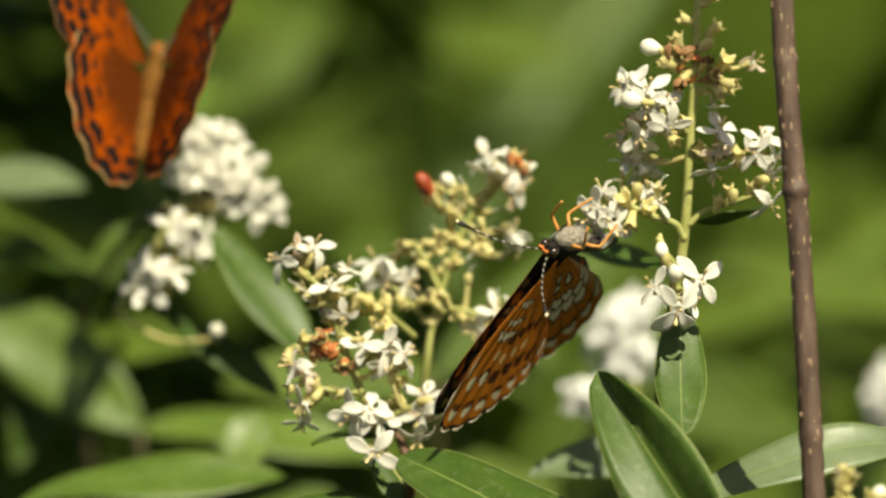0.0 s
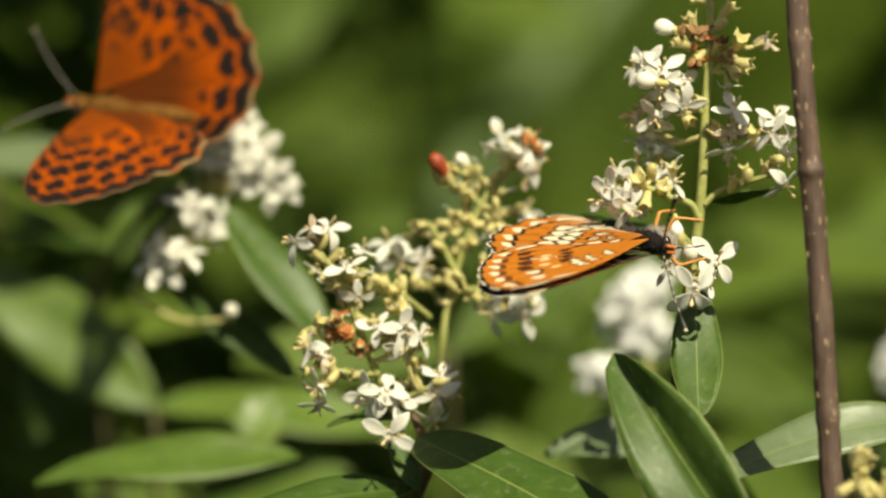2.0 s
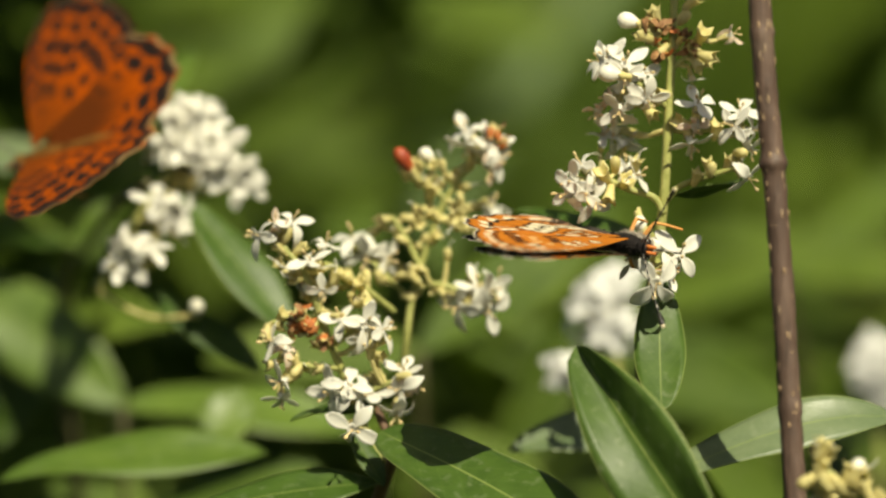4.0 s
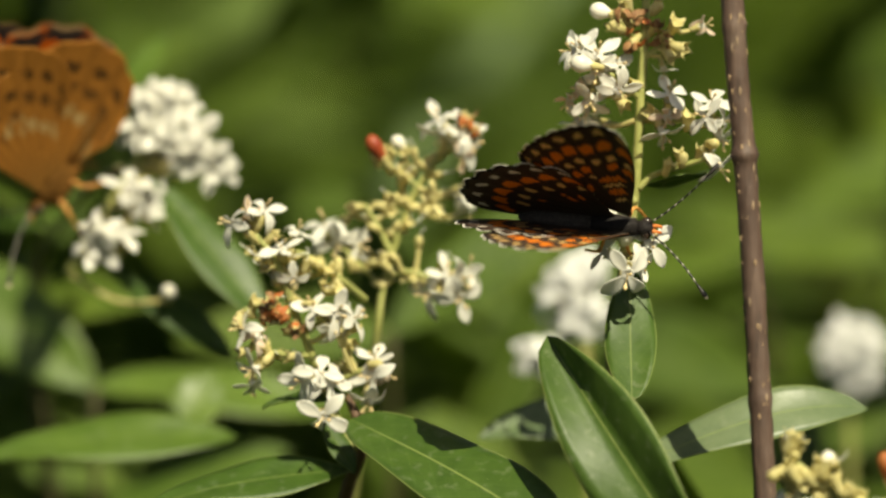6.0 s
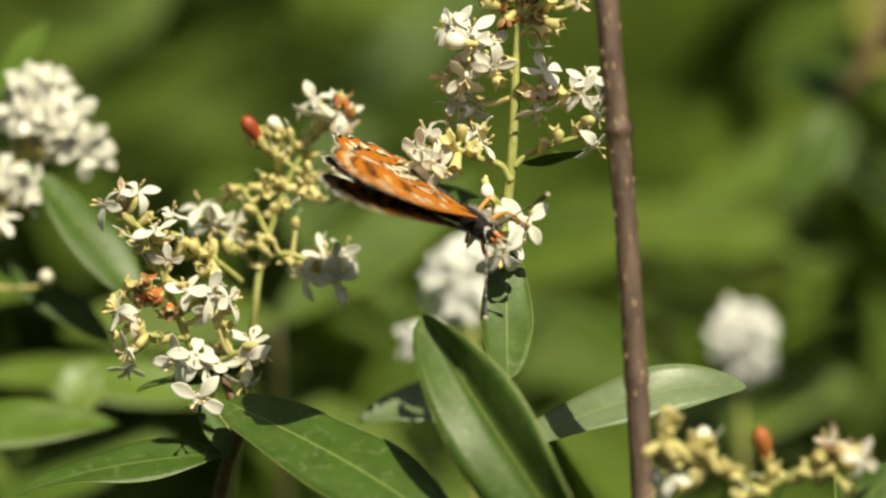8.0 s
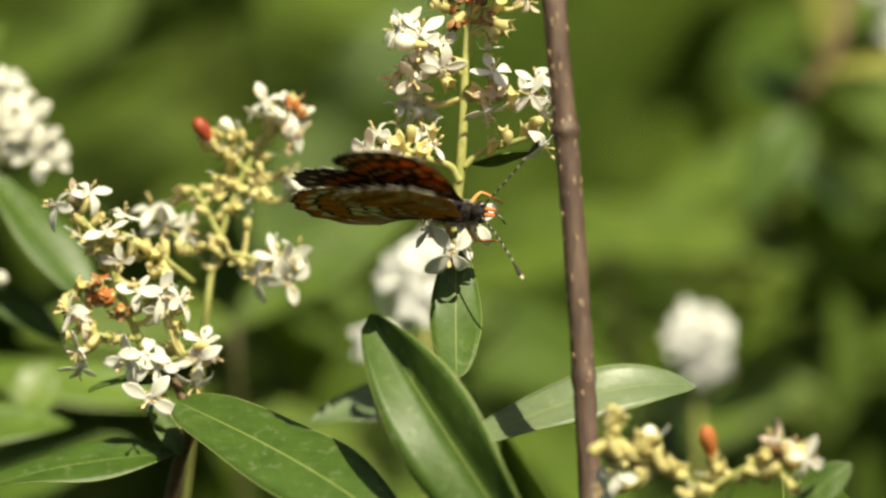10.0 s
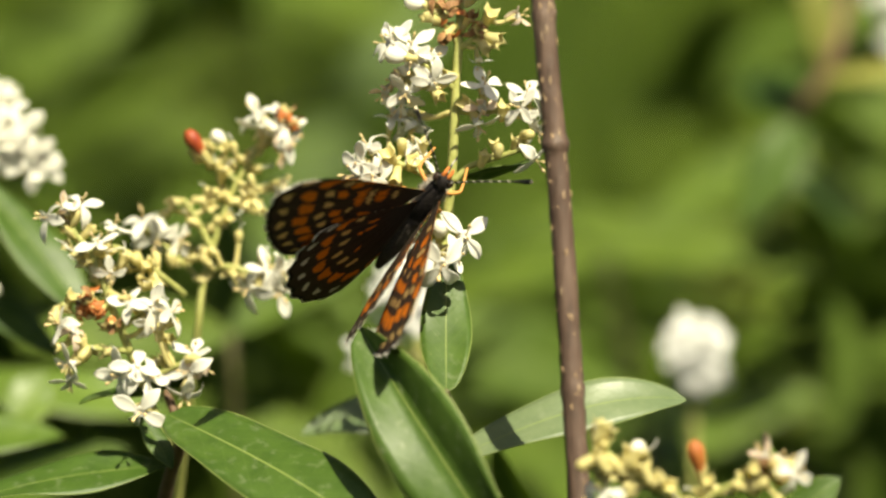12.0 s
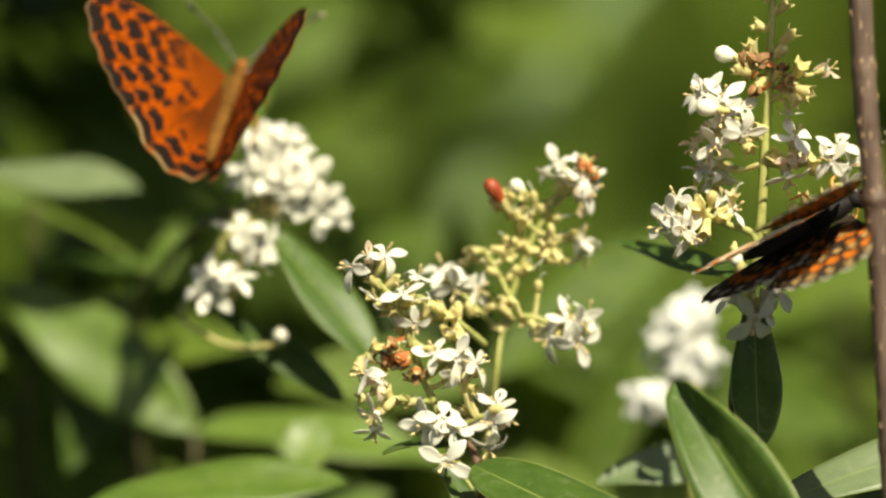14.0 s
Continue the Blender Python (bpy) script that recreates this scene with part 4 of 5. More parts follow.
leaf_cloud("shrub_crown", "few unseen leaves added overhead to shade the sprig below", "foliage", 3,
           [(-21, -16, 39, 43, 34, 42)], (24, 32), LEAF_MASS, 43, 0.9)
leaf_cloud("shrub_body", "dense leaves low in the shrub, coloured dark for shade", "foliage", 2600,
           [(-110, 90, -190, -34, -10, 160), (-150, 140, -300, -75, -330, -10)], (34, 52), LEAF_SHADE_DARK, 19, -0.3)
leaf_cloud("shrub_foliage", "scattered sunlit leaves far behind the blossom", "foliage", 50,
           [(-60, 110, -16, 32, 340, 620)], (24, 42), LEAF_MASS, 31, 0.5)
# dark leaves set where only shaded gaps between the leaves belong
leaf_cloud("shrub_foliage", "dark-coloured leaves turned from the sun, standing in for shaded gaps", "foliage", 104,
           [(-46, -34, 14, 26, 140, 190), (-40, -32, -3, 6, 100, 140), (-39, -32, -16, -6, 100, 140), (-11, -3, 19, 26, 150, 200), (20, 25, -3, 2, 150, 220), (2, 13, -15, -9, 84, 130), (33, 40, 11, 17, 170, 240), (46, 56, -14, 10, 130, 200)], (16, 27), LEAF_SHADE_DARK, 33, -1.7)
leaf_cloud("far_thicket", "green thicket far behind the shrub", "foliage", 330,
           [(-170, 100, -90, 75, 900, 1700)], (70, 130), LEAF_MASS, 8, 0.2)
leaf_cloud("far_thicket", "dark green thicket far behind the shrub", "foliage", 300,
           [(-170, 190, -90, 75, 800, 1600)], (80, 150), LEAF_SHADE_DARK, 9, -0.2)
leaf_cloud("far_thicket", "olive and dry brown thicket beyond the twig", "foliage", 200,
           [(20, 190, -90, 60, 700, 1500)], (60, 110), LEAF_OLIVE, 10, 0.3)


def grass_field():
    r = np.random.default_rng(4)
    verts, faces = [], []
    for k in range(26000):
        x, y = r.normal(0, 0.95), 1.2 + abs(r.normal(0, 3.3))
        if k > 9000:
            x, y = r.normal(0, 3.2), r.normal(3.0, 4.2)
            if abs(x) < 0.25 and -1.0 < y < 1.2:
                continue
        h, w = r.uniform(0.12, 0.42), r.uniform(0.003, 0.007)
        a, lean = r.uniform(0, 6.28), r.uniform(0.05, 0.5) * h
        dx, dy = math.cos(a), math.sin(a)
        s = len(verts)
        for i, f in enumerate((0.0, 0.45, 0.8)):
            ww = w * (1 - 0.6 * f)
            bx, by = x + dx * lean * f * f, y + dy * lean * f * f
            verts += [(bx - dy * ww, by + dx * ww, h * f), (bx + dy * ww, by - dx * ww, h * f)]
        verts.append((x + dx * lean, y + dy * lean, h))
        faces += [(s, s + 1, s + 3, s + 2), (s + 2, s + 3, s + 5, s + 4), (s + 4, s + 5, s + 6)]
    g = new("meadow_grass", from_arrays("meadow_grass", verts, faces, True, 1.0))
    g.data.materials.append(GRASS)
    tagged(g, "tall meadow grass in sun behind the shrub", "grass", kind="stuff")


GRASS = plain("grass_blade", (0.070, 0.101, 0.009), (0.150, 0.176, 0.019), 0.6, 9.0, 0.3, 0.1, 0.0)
grass_field()

# a yellowing sprig and its brown stem further back
far = thing("leafy_sprig", "privet sprig with yellow-green leaves on a brown stem", "shrub sprig")
stalk(far, [at(38.80, -9.95, 230), at(41.30, 1.05, 160), at(44.30, 9.05, 112), at(47.80, 14.55, 105), at(49.05, 19.05, 108), at(50.30, 27.05, 130)], 0.9, 0.6, WOOD_BROWN, n=24)
leaf(far, at(47.30, 13.55, 105), at(57.80, 15.05, 105), 3.4, (0, -0.6, 0.8), 0.2, 0.2, mat=LEAF_YELLOW)
leaf(far, at(48.05, 14.55, 105), at(45.80, 25.05, 105), 3.6, (-0.2, -0.9, 0.3), 0.2, 0.15, mat=LEAF_YELLOW)
leaf(far, at(45.30, 10.05, 104), at(40.80, 1.05, 100), 6.0, (-0.2, -0.8, 0.6), 0.2, 0.2)
leaf(far, at(46.30, 10.55, 110), at(39.80, 14.55, 118), 6.0, (-0.2, -0.8, 0.6), 0.2, 0.2)
leaf(far, at(43.80, 5.55, 110), at(50.80, 1.05, 118), 7.0, (0.2, -0.7, 0.7), 0.2, 0.2)


# a pale grass stalk crossing far behind
stalk_far = thing("grass_stalk", "pale green grass stalk leaning behind the shrub", "grass")
stalk(stalk_far, [at(-9.20, -8.95, 300), at(-1.20, 8.05, 300), at(11.80, 25.05, 310), at(18.80, 35.05, 330)], 2.2, 1.6, LEAF_PALE, n=16)
stalk(stalk_far, [at(-1.20, 8.05, 300), at(4.30, 19.05, 296), at(5.80, 32.05, 290)], 1.2, 0.9, LEAF_PALE, name="blade", n=12)


# ---- butterflies ----
def smooth(e0, e1, x):
    t = np.clip((x - e0) / (e1 - e0), 0, 1)
    return t * t * (3 - 2 * t)


def lay(base, mask, colour):
    return base * (1 - mask[..., None]) + np.array(colour) * mask[..., None]


def row_spots(s, a, cells, s0, ws, wa, ks=None, shift=0.0, wob=0.0):
    """One row of oval spots, one to each cell between the veins."""
    k = np.floor(a * cells)
    f = a * cells - k - 0.5
    c = s0 + shift * (k / cells - 0.5) + wob * np.sin(k * 2.4)
    v = np.abs((s - c) / ws) ** 2.8 + np.abs(f / wa) ** 2.8
    m = 1 - smooth(0.75, 1.15, v)
    if ks is not None:
        m = m * np.isin(k, ks)
    return m


def one_spot(s, a, s0, a0, ws, wa):
    return 1 - smooth(0.75, 1.2, ((s - s0) / ws) ** 2 + ((a - a0) / wa) ** 2)


def veins(s, a, cells, width):
    f = np.abs(a * cells - np.round(a * cells))
    return 1 - smooth(width * 0.5, width, f * (0.25 + s))


BLACK, DARK, ORANGE, CREAM, PALE = (0.016, 0.011, 0.009), (0.052, 0.033, 0.023), (0.70, 0.185, 0.016), (0.66, 0.59, 0.41), (0.66, 0.42, 0.16)


def upper_fore(s, a):
    c = np.ones(s.shape + (3,)) * np.array(DARK)
    c = lay(c, row_spots(s, a, 8, 0.905, 0.026, 0.24, None, 0.0, 0.006), PALE)
    c = lay(c, row_spots(s, a, 8, 0.790, 0.046, 0.40, None, 0.05, 0.014), ORANGE)
    c = lay(c, row_spots(s, a, 8, 0.675, 0.028, 0.28, None, 0.10, 0.02), PALE)
    c = lay(c, row_spots(s, a, 8, 0.575, 0.034, 0.38, (0, 1, 3, 4, 5, 6), 0.06, 0.02), ORANGE)
    c = lay(c, row_spots(s, a, 8, 0.49, 0.016, 0.30, (3, 5), 0.06, 0.02), PALE)
    for s0, w, col in ((0.44, 0.030, ORANGE), (0.375, 0.018, PALE), (0.30, 0.036, ORANGE), (0.21, 0.018, PALE)):
        c = lay(c, one_spot(s, a, s0, 0.26, w, 0.16), col)
    c = lay(c, one_spot(s, a, 0.42, 0.62, 0.035, 0.06), ORANGE)
    c = lay(c, one_spot(s, a, 0.33, 0.80, 0.030, 0.05), ORANGE)
    c = lay(c, (1 - smooth(0.03, 0.22, s)) * 0.8, (0.060, 0.048, 0.038))
    c = lay(c, veins(s, a, 8, 0.05) * 0.6, BLACK)
    c = lay(c, smooth(0.962, 0.97, s), BLACK)
    return lay(c, smooth(0.986, 0.992, s) * (np.abs(np.sin(a * 8 * math.pi)) > 0.45), (0.70, 0.65, 0.57))


def upper_hind(s, a):
    c = np.ones(s.shape + (3,)) * np.array(DARK)
    c = lay(c, row_spots(s, a, 8, 0.880, 0.026, 0.20, None, 0.0, 0.005), (0.62, 0.56, 0.47))
    c = lay(c, row_spots(s, a, 8, 0.745, 0.046, 0.38, None, -0.02, 0.01), ORANGE)
    c = lay(c, row_spots(s, a, 8, 0.60, 0.042, 0.20, (0, 1, 2, 3, 4, 5), 0.0, 0.02), PALE)
    c = lay(c, row_spots(s, a, 8, 0.48, 0.022, 0.18, (2, 4), 0.0, 0.02), ORANGE)
    c = lay(c, row_spots(s, a, 8, 0.38, 0.045, 0.20, (1, 2), 0.0, 0.0), ORANGE)
    c = lay(c, smooth(0.78, 1.0, a) * (1 - smooth(0.5, 0.75, s)), (0.10, 0.085, 0.07))
    c = lay(c, (1 - smooth(0.10, 0.42, s)) * 0.8, (0.060, 0.048, 0.038))
    c = lay(c, veins(s, a, 8, 0.05) * 0.55, BLACK)
    c = lay(c, smooth(0.962, 0.97, s), BLACK)
    return lay(c, smooth(0.983, 0.989, s) * (np.abs(np.sin(a * 8 * math.pi)) > 0.35), (0.74, 0.70, 0.62))


def ringed(c, s, a, cells, s0, ws, wa, ks, col, shift=0.0, wob=0.0):
    c = lay(c, row_spots(s, a, cells, s0, ws * 1.1 + 0.024, min(wa * 1.2, 0.5), ks, shift, wob), BLACK)
    return lay(c, row_spots(s, a, cells, s0, ws, wa, ks, shift, wob), col)


UNDER = (0.44, 0.145, 0.016)


def under_fore(s, a):
    c = np.ones(s.shape + (3,)) * np.array(UNDER)
    c = lay(c, smooth(0.80, 1.0, a) * 0.5, (0.36, 0.11, 0.03))
    c = lay(c, row_spots(s, a, 8, 0.735, 0.042, 0.46, (2, 3, 4, 5, 6), 0.10, 0.018), (0.07, 0.025, 0.01))
    c = lay(c, row_spots(s, a, 8, 0.50, 0.036, 0.46, (3, 4, 5, 6, 7), 0.06, 0.018), (0.07, 0.025, 0.01))
    c = lay(c, row_spots(s, a, 8, 0.875, 0.036, 0.40, None, 0.0, 0.006), (0.13, 0.042, 0.010))
    c = lay(c, row_spots(s, a, 8, 0.905, 0.026, 0.29, None, 0.0, 0.004), CREAM)
    c = lay(c, row_spots(s, a, 8, 0.725, 0.040, 0.28, (0, 1, 2), 0.0, 0.01), CREAM)
    c = lay(c, row_spots(s, a, 8, 0.62, 0.030, 0.28, (2, 3, 4, 5), 0.08, 0.02), (0.66, 0.42, 0.18))
    for s0, w in ((0.46, 0.022), (0.38, 0.014), (0.27, 0.018)):
        c = lay(c, one_spot(s, a, s0, 0.27, w * 1.7, 0.19), (0.12, 0.04, 0.01))
        c = lay(c, one_spot(s, a, s0, 0.27, w, 0.15), CREAM)
    c = lay(c, veins(s, a, 8, 0.024) * 0.7, (0.14, 0.045, 0.01))
    c = lay(c, smooth(0.968, 0.974, s), BLACK)
    c = lay(c, (1 - smooth(0.006, 0.016, a)) * smooth(0.85, 0.95, s), BLACK)
    return lay(c, smooth(0.988, 0.992, s) * (np.abs(np.sin(a * 8 * math.pi)) > 0.5), (0.66, 0.58, 0.44))


def under_hind(s, a):
    c = np.ones(s.shape + (3,)) * np.array(UNDER)
    c = lay(c, row_spots(s, a, 8, 0.850, 0.034, 0.46, None), BLACK)
    c = lay(c, row_spots(s, a, 8, 0.877, 0.030, 0.33, None), CREAM)
    c = ringed(c, s, a, 8, 0.500, 0.044, 0.46, None, CREAM, 0.03, 0.034)
    c = ringed(c, s, a, 8, 0.605, 0.046, 0.48, None, CREAM, 0.03, 0.034)
    for s0, a0, w, h in ((0.34, 0.28, 0.055, 0.050), (0.22, 0.20, 0.040, 0.065), (0.33, 0.50, 0.035, 0.040), (0.22, 0.48, 0.03, 0.055), (0.30, 0.72, 0.05, 0.055)):
        c = lay(c, one_spot(s, a, s0, a0, w * 1.2 + 0.022, h * 1.25 + 0.012), BLACK)
        c = lay(c, one_spot(s, a, s0, a0, w, h), CREAM)
    c = lay(c, veins(s, a, 8, 0.045) * (1 - smooth(0.80, 0.86, s) * 0.6), (0.05, 0.02, 0.008))
    c = lay(c, smooth(0.964, 0.970, s), BLACK)
    c = lay(c, smooth(0.86, 1.0, a) * 0.5, (0.58, 0.48, 0.34))
    return lay(c, smooth(0.984, 0.989, s) * (np.abs(np.sin(a * 8 * math.pi)) > 0.4), (0.70, 0.64, 0.52))


FIRE = (0.38, 0.066, 0.001)


def fire_fore(s, a):
    c = np.ones(s.shape + (3,)) * np.array(FIRE)
    for s0, ws, wa, ks in ((0.945, 0.056, 0.56, None), (0.82, 0.054, 0.38, None), (0.68, 0.060, 0.46, None), (0.54, 0.046, 0.56, (0, 1, 2, 3, 5)), (0.41, 0.040, 0.6, (0, 1, 2, 4, 5))):
        c = lay(c, row_spots(s, a, 7, s0, ws, wa, ks, 0.05, 0.02), BLACK)
    for s0 in (0.34, 0.25):
        c = lay(c, one_spot(s, a, s0, 0.25, 0.016, 0.16), BLACK)
    c = lay(c, (1 - smooth(0.15, 0.6, s)) * 0.7, (0.14, 0.035, 0.004))
    c = lay(c, veins(s, a, 7, 0.07) * 0.8, (0.10, 0.022, 0.003))
    return lay(c, smooth(0.975, 0.985, s), (0.10, 0.06, 0.03))


def fire_hind(s, a):
    c = np.ones(s.shape + (3,)) * np.array(FIRE)
    for s0, ws, wa, ks in ((0.925, 0.056, 0.54, None), (0.79, 0.058, 0.42, None), (0.66, 0.030, 0.26, (1, 2, 4, 5)), (0.52, 0.022, 0.44, (0, 1, 2))):
        c = lay(c, row_spots(s, a, 7, s0, ws, wa, ks, 0.0, 0.015), BLACK)
    c = lay(c, (1 - smooth(0.40, 0.80, s)) * 0.92, (0.075, 0.020, 0.004))
    c = lay(c, veins(s, a, 7, 0.06) * 0.75, (0.11, 0.024, 0.003))
    return lay(c, smooth(0.968, 0.978, s) * (0.4 + 0.6 * (np.abs(np.sin(a * 7 * math.pi)) > 0.5)), (0.34, 0.22, 0.10))


def fire_under(s, a):
    c = np.ones(s.shape + (3,)) * np.array((0.36, 0.145, 0.026))
    c = lay(c, row_spots(s, a, 7, 0.82, 0.040, 0.28), (0.10, 0.045, 0.012))
    c = lay(c, row_spots(s, a, 7, 0.66, 0.045, 0.36, None, 0.04, 0.02), (0.14, 0.06, 0.015))
    c = lay(c, row_spots(s, a, 7, 0.48, 0.040, 0.40, None, 0.0, 0.03), (0.46, 0.30, 0.12))
    c = lay(c, (1 - smooth(0.0, 0.4, s)) * 0.5, (0.17, 0.10, 0.03))
    return lay(c, veins(s, a, 7, 0.06) * 0.6, (0.12, 0.055, 0.012))


FORE = ((5, 14.0), (2, 16.8), (-1, 18.1), (-3.6, 18.6), (-8, 18.5), (-14, 17.9), (-21, 16.9), (-28, 15.9), (-34, 15.0), (-39.5, 14.1), (-44, 12.6), (-48, 10.2))
HIND = ((8, 9.0), (2, 11.0), (-6, 12.4), (-14, 13.2), (-22, 13.7), (-32, 14.0), (-42, 14.1), (-52, 13.8), (-60, 13.1), (-66, 12.1), (-71, 10.3), (-75, 7.6))

BROAD_HIND = ((8, 9.0), (2, 11.0), (-6, 12.3), (-14, 13.1), (-22, 13.6), (-32, 13.9), (-42, 14.0), (-52, 13.5), (-60, 12.6), (-68, 11.4), (-75, 9.8), (-82, 7.6), (-88, 5.4))


def wing_mesh(name, outline, top, bottom, side, size, scallop, ns, na, widen=1.0):
    """A two-sided wing from its outline as (degrees, millimetres); x points outward, y forward."""
    ang = np.array([p[0] for p in outline], float) * widen
    rad = np.array([p[1] for p in outline], float) * size
    a = np.linspace(0, 1, na)
    th = ang[0] + (ang[-1] - ang[0]) * a
    R = np.interp(-th, -ang, rad)
    R = np.convolve(np.pad(R, 3, mode="edge"), np.ones(7) / 7, mode="valid") * (1 + scallop * np.cos(2 * math.pi * 8 * a + math.pi))
    s = np.linspace(0.02, 1, ns)
    S, A = np.meshgrid(s, a, indexing="ij")
    T = np.radians(np.broadcast_to(th, S.shape) + 3.0 * np.sin(math.pi * S) * (1 - A) ** 2)
    X, Y = S * R * np.cos(T), S * R * np.sin(T)
    Z = 0.20 * np.sin(math.pi * S * 0.9) * (1 - 0.5 * A) + 0.05 * S * np.cos(2 * math.pi * 8 * A) - 0.5 * S ** 3 * A
    P = np.stack([X * side, Y, Z], -1).reshape(-1, 3)
    low = P - np.array((0, 0, 0.06))
    verts = np.concatenate([P, low]) * MM
    n = ns * na
    i, j = np.meshgrid(np.arange(ns - 1), np.arange(na - 1), indexing="ij")
    q = (i * na + j).ravel()
    f = np.stack([q, q + na, q + na + 1, q + 1], 1)
    if side > 0:
        up, dn = f[:, ::-1], f + n
    else:
        up, dn = f, f[:, ::-1] + n
    rim = []
    for k in range(na - 1):
        b = (ns - 1) * na + k
        rim.append((b, b + n, b + n + 1, b + 1))
    for k in range(ns - 1):
        for e in (0, na - 1):
            b = k * na + e
            rim.append((b, b + na, b + na + n, b + n))
    me = bpy.data.meshes.new(name)
    me.from_pydata(verts.tolist(), [], np.concatenate([up, dn]).tolist() + rim)
    me.polygons.foreach_set("use_smooth", [True] * len(me.polygons))
    layer = me.color_attributes.new("pattern", "FLOAT_COLOR", "POINT")
    jit = A + 0.007 * np.sin(S * 31) + 0.004 * np.sin(S * 83 + A * 20)
    run = S + (0.008 * np.sin(A * 61 + 1) + 0.006 * np.sin(A * 113 + S * 9)) * (S < 0.95)
    cols = np.concatenate([top(run, jit).reshape(-1, 3), bottom(run, jit).reshape(-1, 3)])
    layer.data.foreach_set("color", np.concatenate([cols, np.ones((2 * n, 1))], 1).astype(np.float32).ravel())
    me.materials.append(WING)
    me.update()
    return me


def furry(profile, seed, hairs, length, squash=0.9):
    """A turned body part with a coat of short hairs."""
    r = random.Random(seed)
    v, f = lathe(profile, 14, squash)
    v, f = [Vector(p) for p in v], list(f)
    hi = [p for p in profile]
    for _ in range(hairs):
        k = r.randrange(len(hi) - 1)
        t = r.random()
        rad = hi[k][0] * (1 - t) + hi[k + 1][0] * t
        h = hi[k][1] * (1 - t) + hi[k + 1][1] * t
        w = r.uniform(0, 6.283)
        p = Vector((rad * math.cos(w), rad * squash * math.sin(w), h))
        d = Vector((math.cos(w), math.sin(w), r.uniform(-0.9, 0.3))).normalized()
        o = d.orthogonal().normalized() * 0.035
        n = len(v)
        v += [p + o, p - o, p + d * length * r.uniform(0.5, 1.1)]
        f.append((n, n + 1, n + 2))
    return from_arrays("body", v, f)


def butterfly(label, size, tops, unders, coat, belly, tail, ns, na, widen=1.0, hind=HIND):
    """Head along y, back along z. Returns the thing and its four wings."""
    b = thing("butterfly", label, "butterfly", "butterflies", Matrix())
    along = Matrix.Rotation(radians(-90), 4, "X")
    k = Matrix.Scale(size, 4)
    part("thorax", furry([(0.5, -2.4), (0.80, -1.8), (0.98, -0.6), (0.98, 0.7), (0.76, 1.7), (0.50, 2.2)], 1, 300, 0.30), coat, b, "", k @ along @ pose(0, 0, 0.0002))
    part("breast", furry([(0.5, -2.4), (0.90, -1.7), (1.16, -0.4), (1.14, 0.7), (0.90, 1.6), (0.5, 2.1)], 4, 620, 0.45), belly, b, "pale furry underside", k @ Matrix.Translation((0, 0, -0.0009)) @ along @ pose(0, 0, 0.0002))
    ab = part("abdomen", furry([(0.7, 0.0), (0.80, -1.5), (0.88, -3.4), (0.78, -4.6), (0.52, -5.9), (0.2, -6.8)], 2, 260, 0.3), tail, b, "", k @ Matrix.Translation((0, -0.0016, -0.0001)) @ along)
    head = part("head", furry([(0.3, -0.9), (0.75, -0.5), (0.85, 0.1), (0.6, 0.7), (0.15, 0.95)], 3, 120, 0.3), coat, b, "", k @ Matrix.Translation((0, 0.0028, 0.0001)) @ along @ Matrix.Scale(0.9, 4))
    for sx in (-1, 1):
        v, f = lathe([(0.05, -0.55), (0.4, -0.4), (0.55, 0), (0.4, 0.4), (0.05, 0.55)], 12)
        part("eye", from_arrays("eye", v, f), EYE, head, "", Matrix.Translation((0.62 * sx * MM, 0.0001, 0.00015)))
        v, f = tube(spline([(0.22 * sx, 0, 0.5), (0.3 * sx, -0.1, 1.1), (0.28 * sx, 0.25, 1.7)], 6), [0.28, 0.14], 7)
        part("palp", from_arrays("palp", v, f), PALP, head, "orange palp")
        path = spline([(0.35 * sx, 0.5, 3.2), (1.8 * sx, 1.2, 5.0), (3.6 * sx, 1.7, 6.8), (5.4 * sx, 1.9, 8.3)], 30)
        path = [Vector((p.x, p.z, p.y)) for p in path]
        v, f = tube(path, [0.075 + 0.02 * (i % 2) for i in range(31)], 7)
        ant = part("antenna", from_arrays("antenna", v, f), FEELER, b, "", k)
        d = (path[-1] - path[-4]).normalized()
        v, f = lathe([(0.09, -1.3), (0.13, -0.9), (0.21, -0.4), (0.24, 0.0), (0.18, 0.25)], 9)
        part("club", from_arrays("club", v, f), CLUB_DARK, ant, "", aim(path[-1] + d * 0.5, d))
        v, f = lathe([(0.19, 0.2), (0.16, 0.38), (0.04, 0.48)], 9)
        part("club_tip", from_arrays("club_tip", v, f), CLUB, ant, "pale club tip", aim(path[-1] + d * 0.5, d))
        for y0, y1, y2 in ((1.2, 2.0, 2.9), (-0.6, -1.2, -2.2)):
            v, f = tube(spline([(0.7 * sx, y0, -0.9), (1.9 * sx, (y0 + y1) / 2, -1.6), (2.1 * sx, y1, -2.1), (1.7 * sx, y2, -4.0)], 14), [0.20, 0.11], 7, 0.1)
            part("leg", from_arrays("leg", v, f), LEG, b, "thin orange leg", k)
    v, f = tube(spline([(0, 3.4, -0.4), (0, 4.1, -1.2), (0.2, 4.0, -2.4), (0.3, 3.7, -3.4)], 12), [0.11, 0.07], 7)
    part("proboscis", from_arrays("proboscis", v, f), FEELER, b, "", k)
    wings = []
    for sx in (-1, 1):
        wings.append(part("forewing", wing_mesh("forewing", FORE, tops[0], unders[0], sx, size, 0.006, ns, na, widen), WING, b))
        wings.append(part("hindwing", wing_mesh("hindwing", hind, tops[1], unders[1], sx, size, 0.014, ns, na, widen), WING, b))
    return b, wings


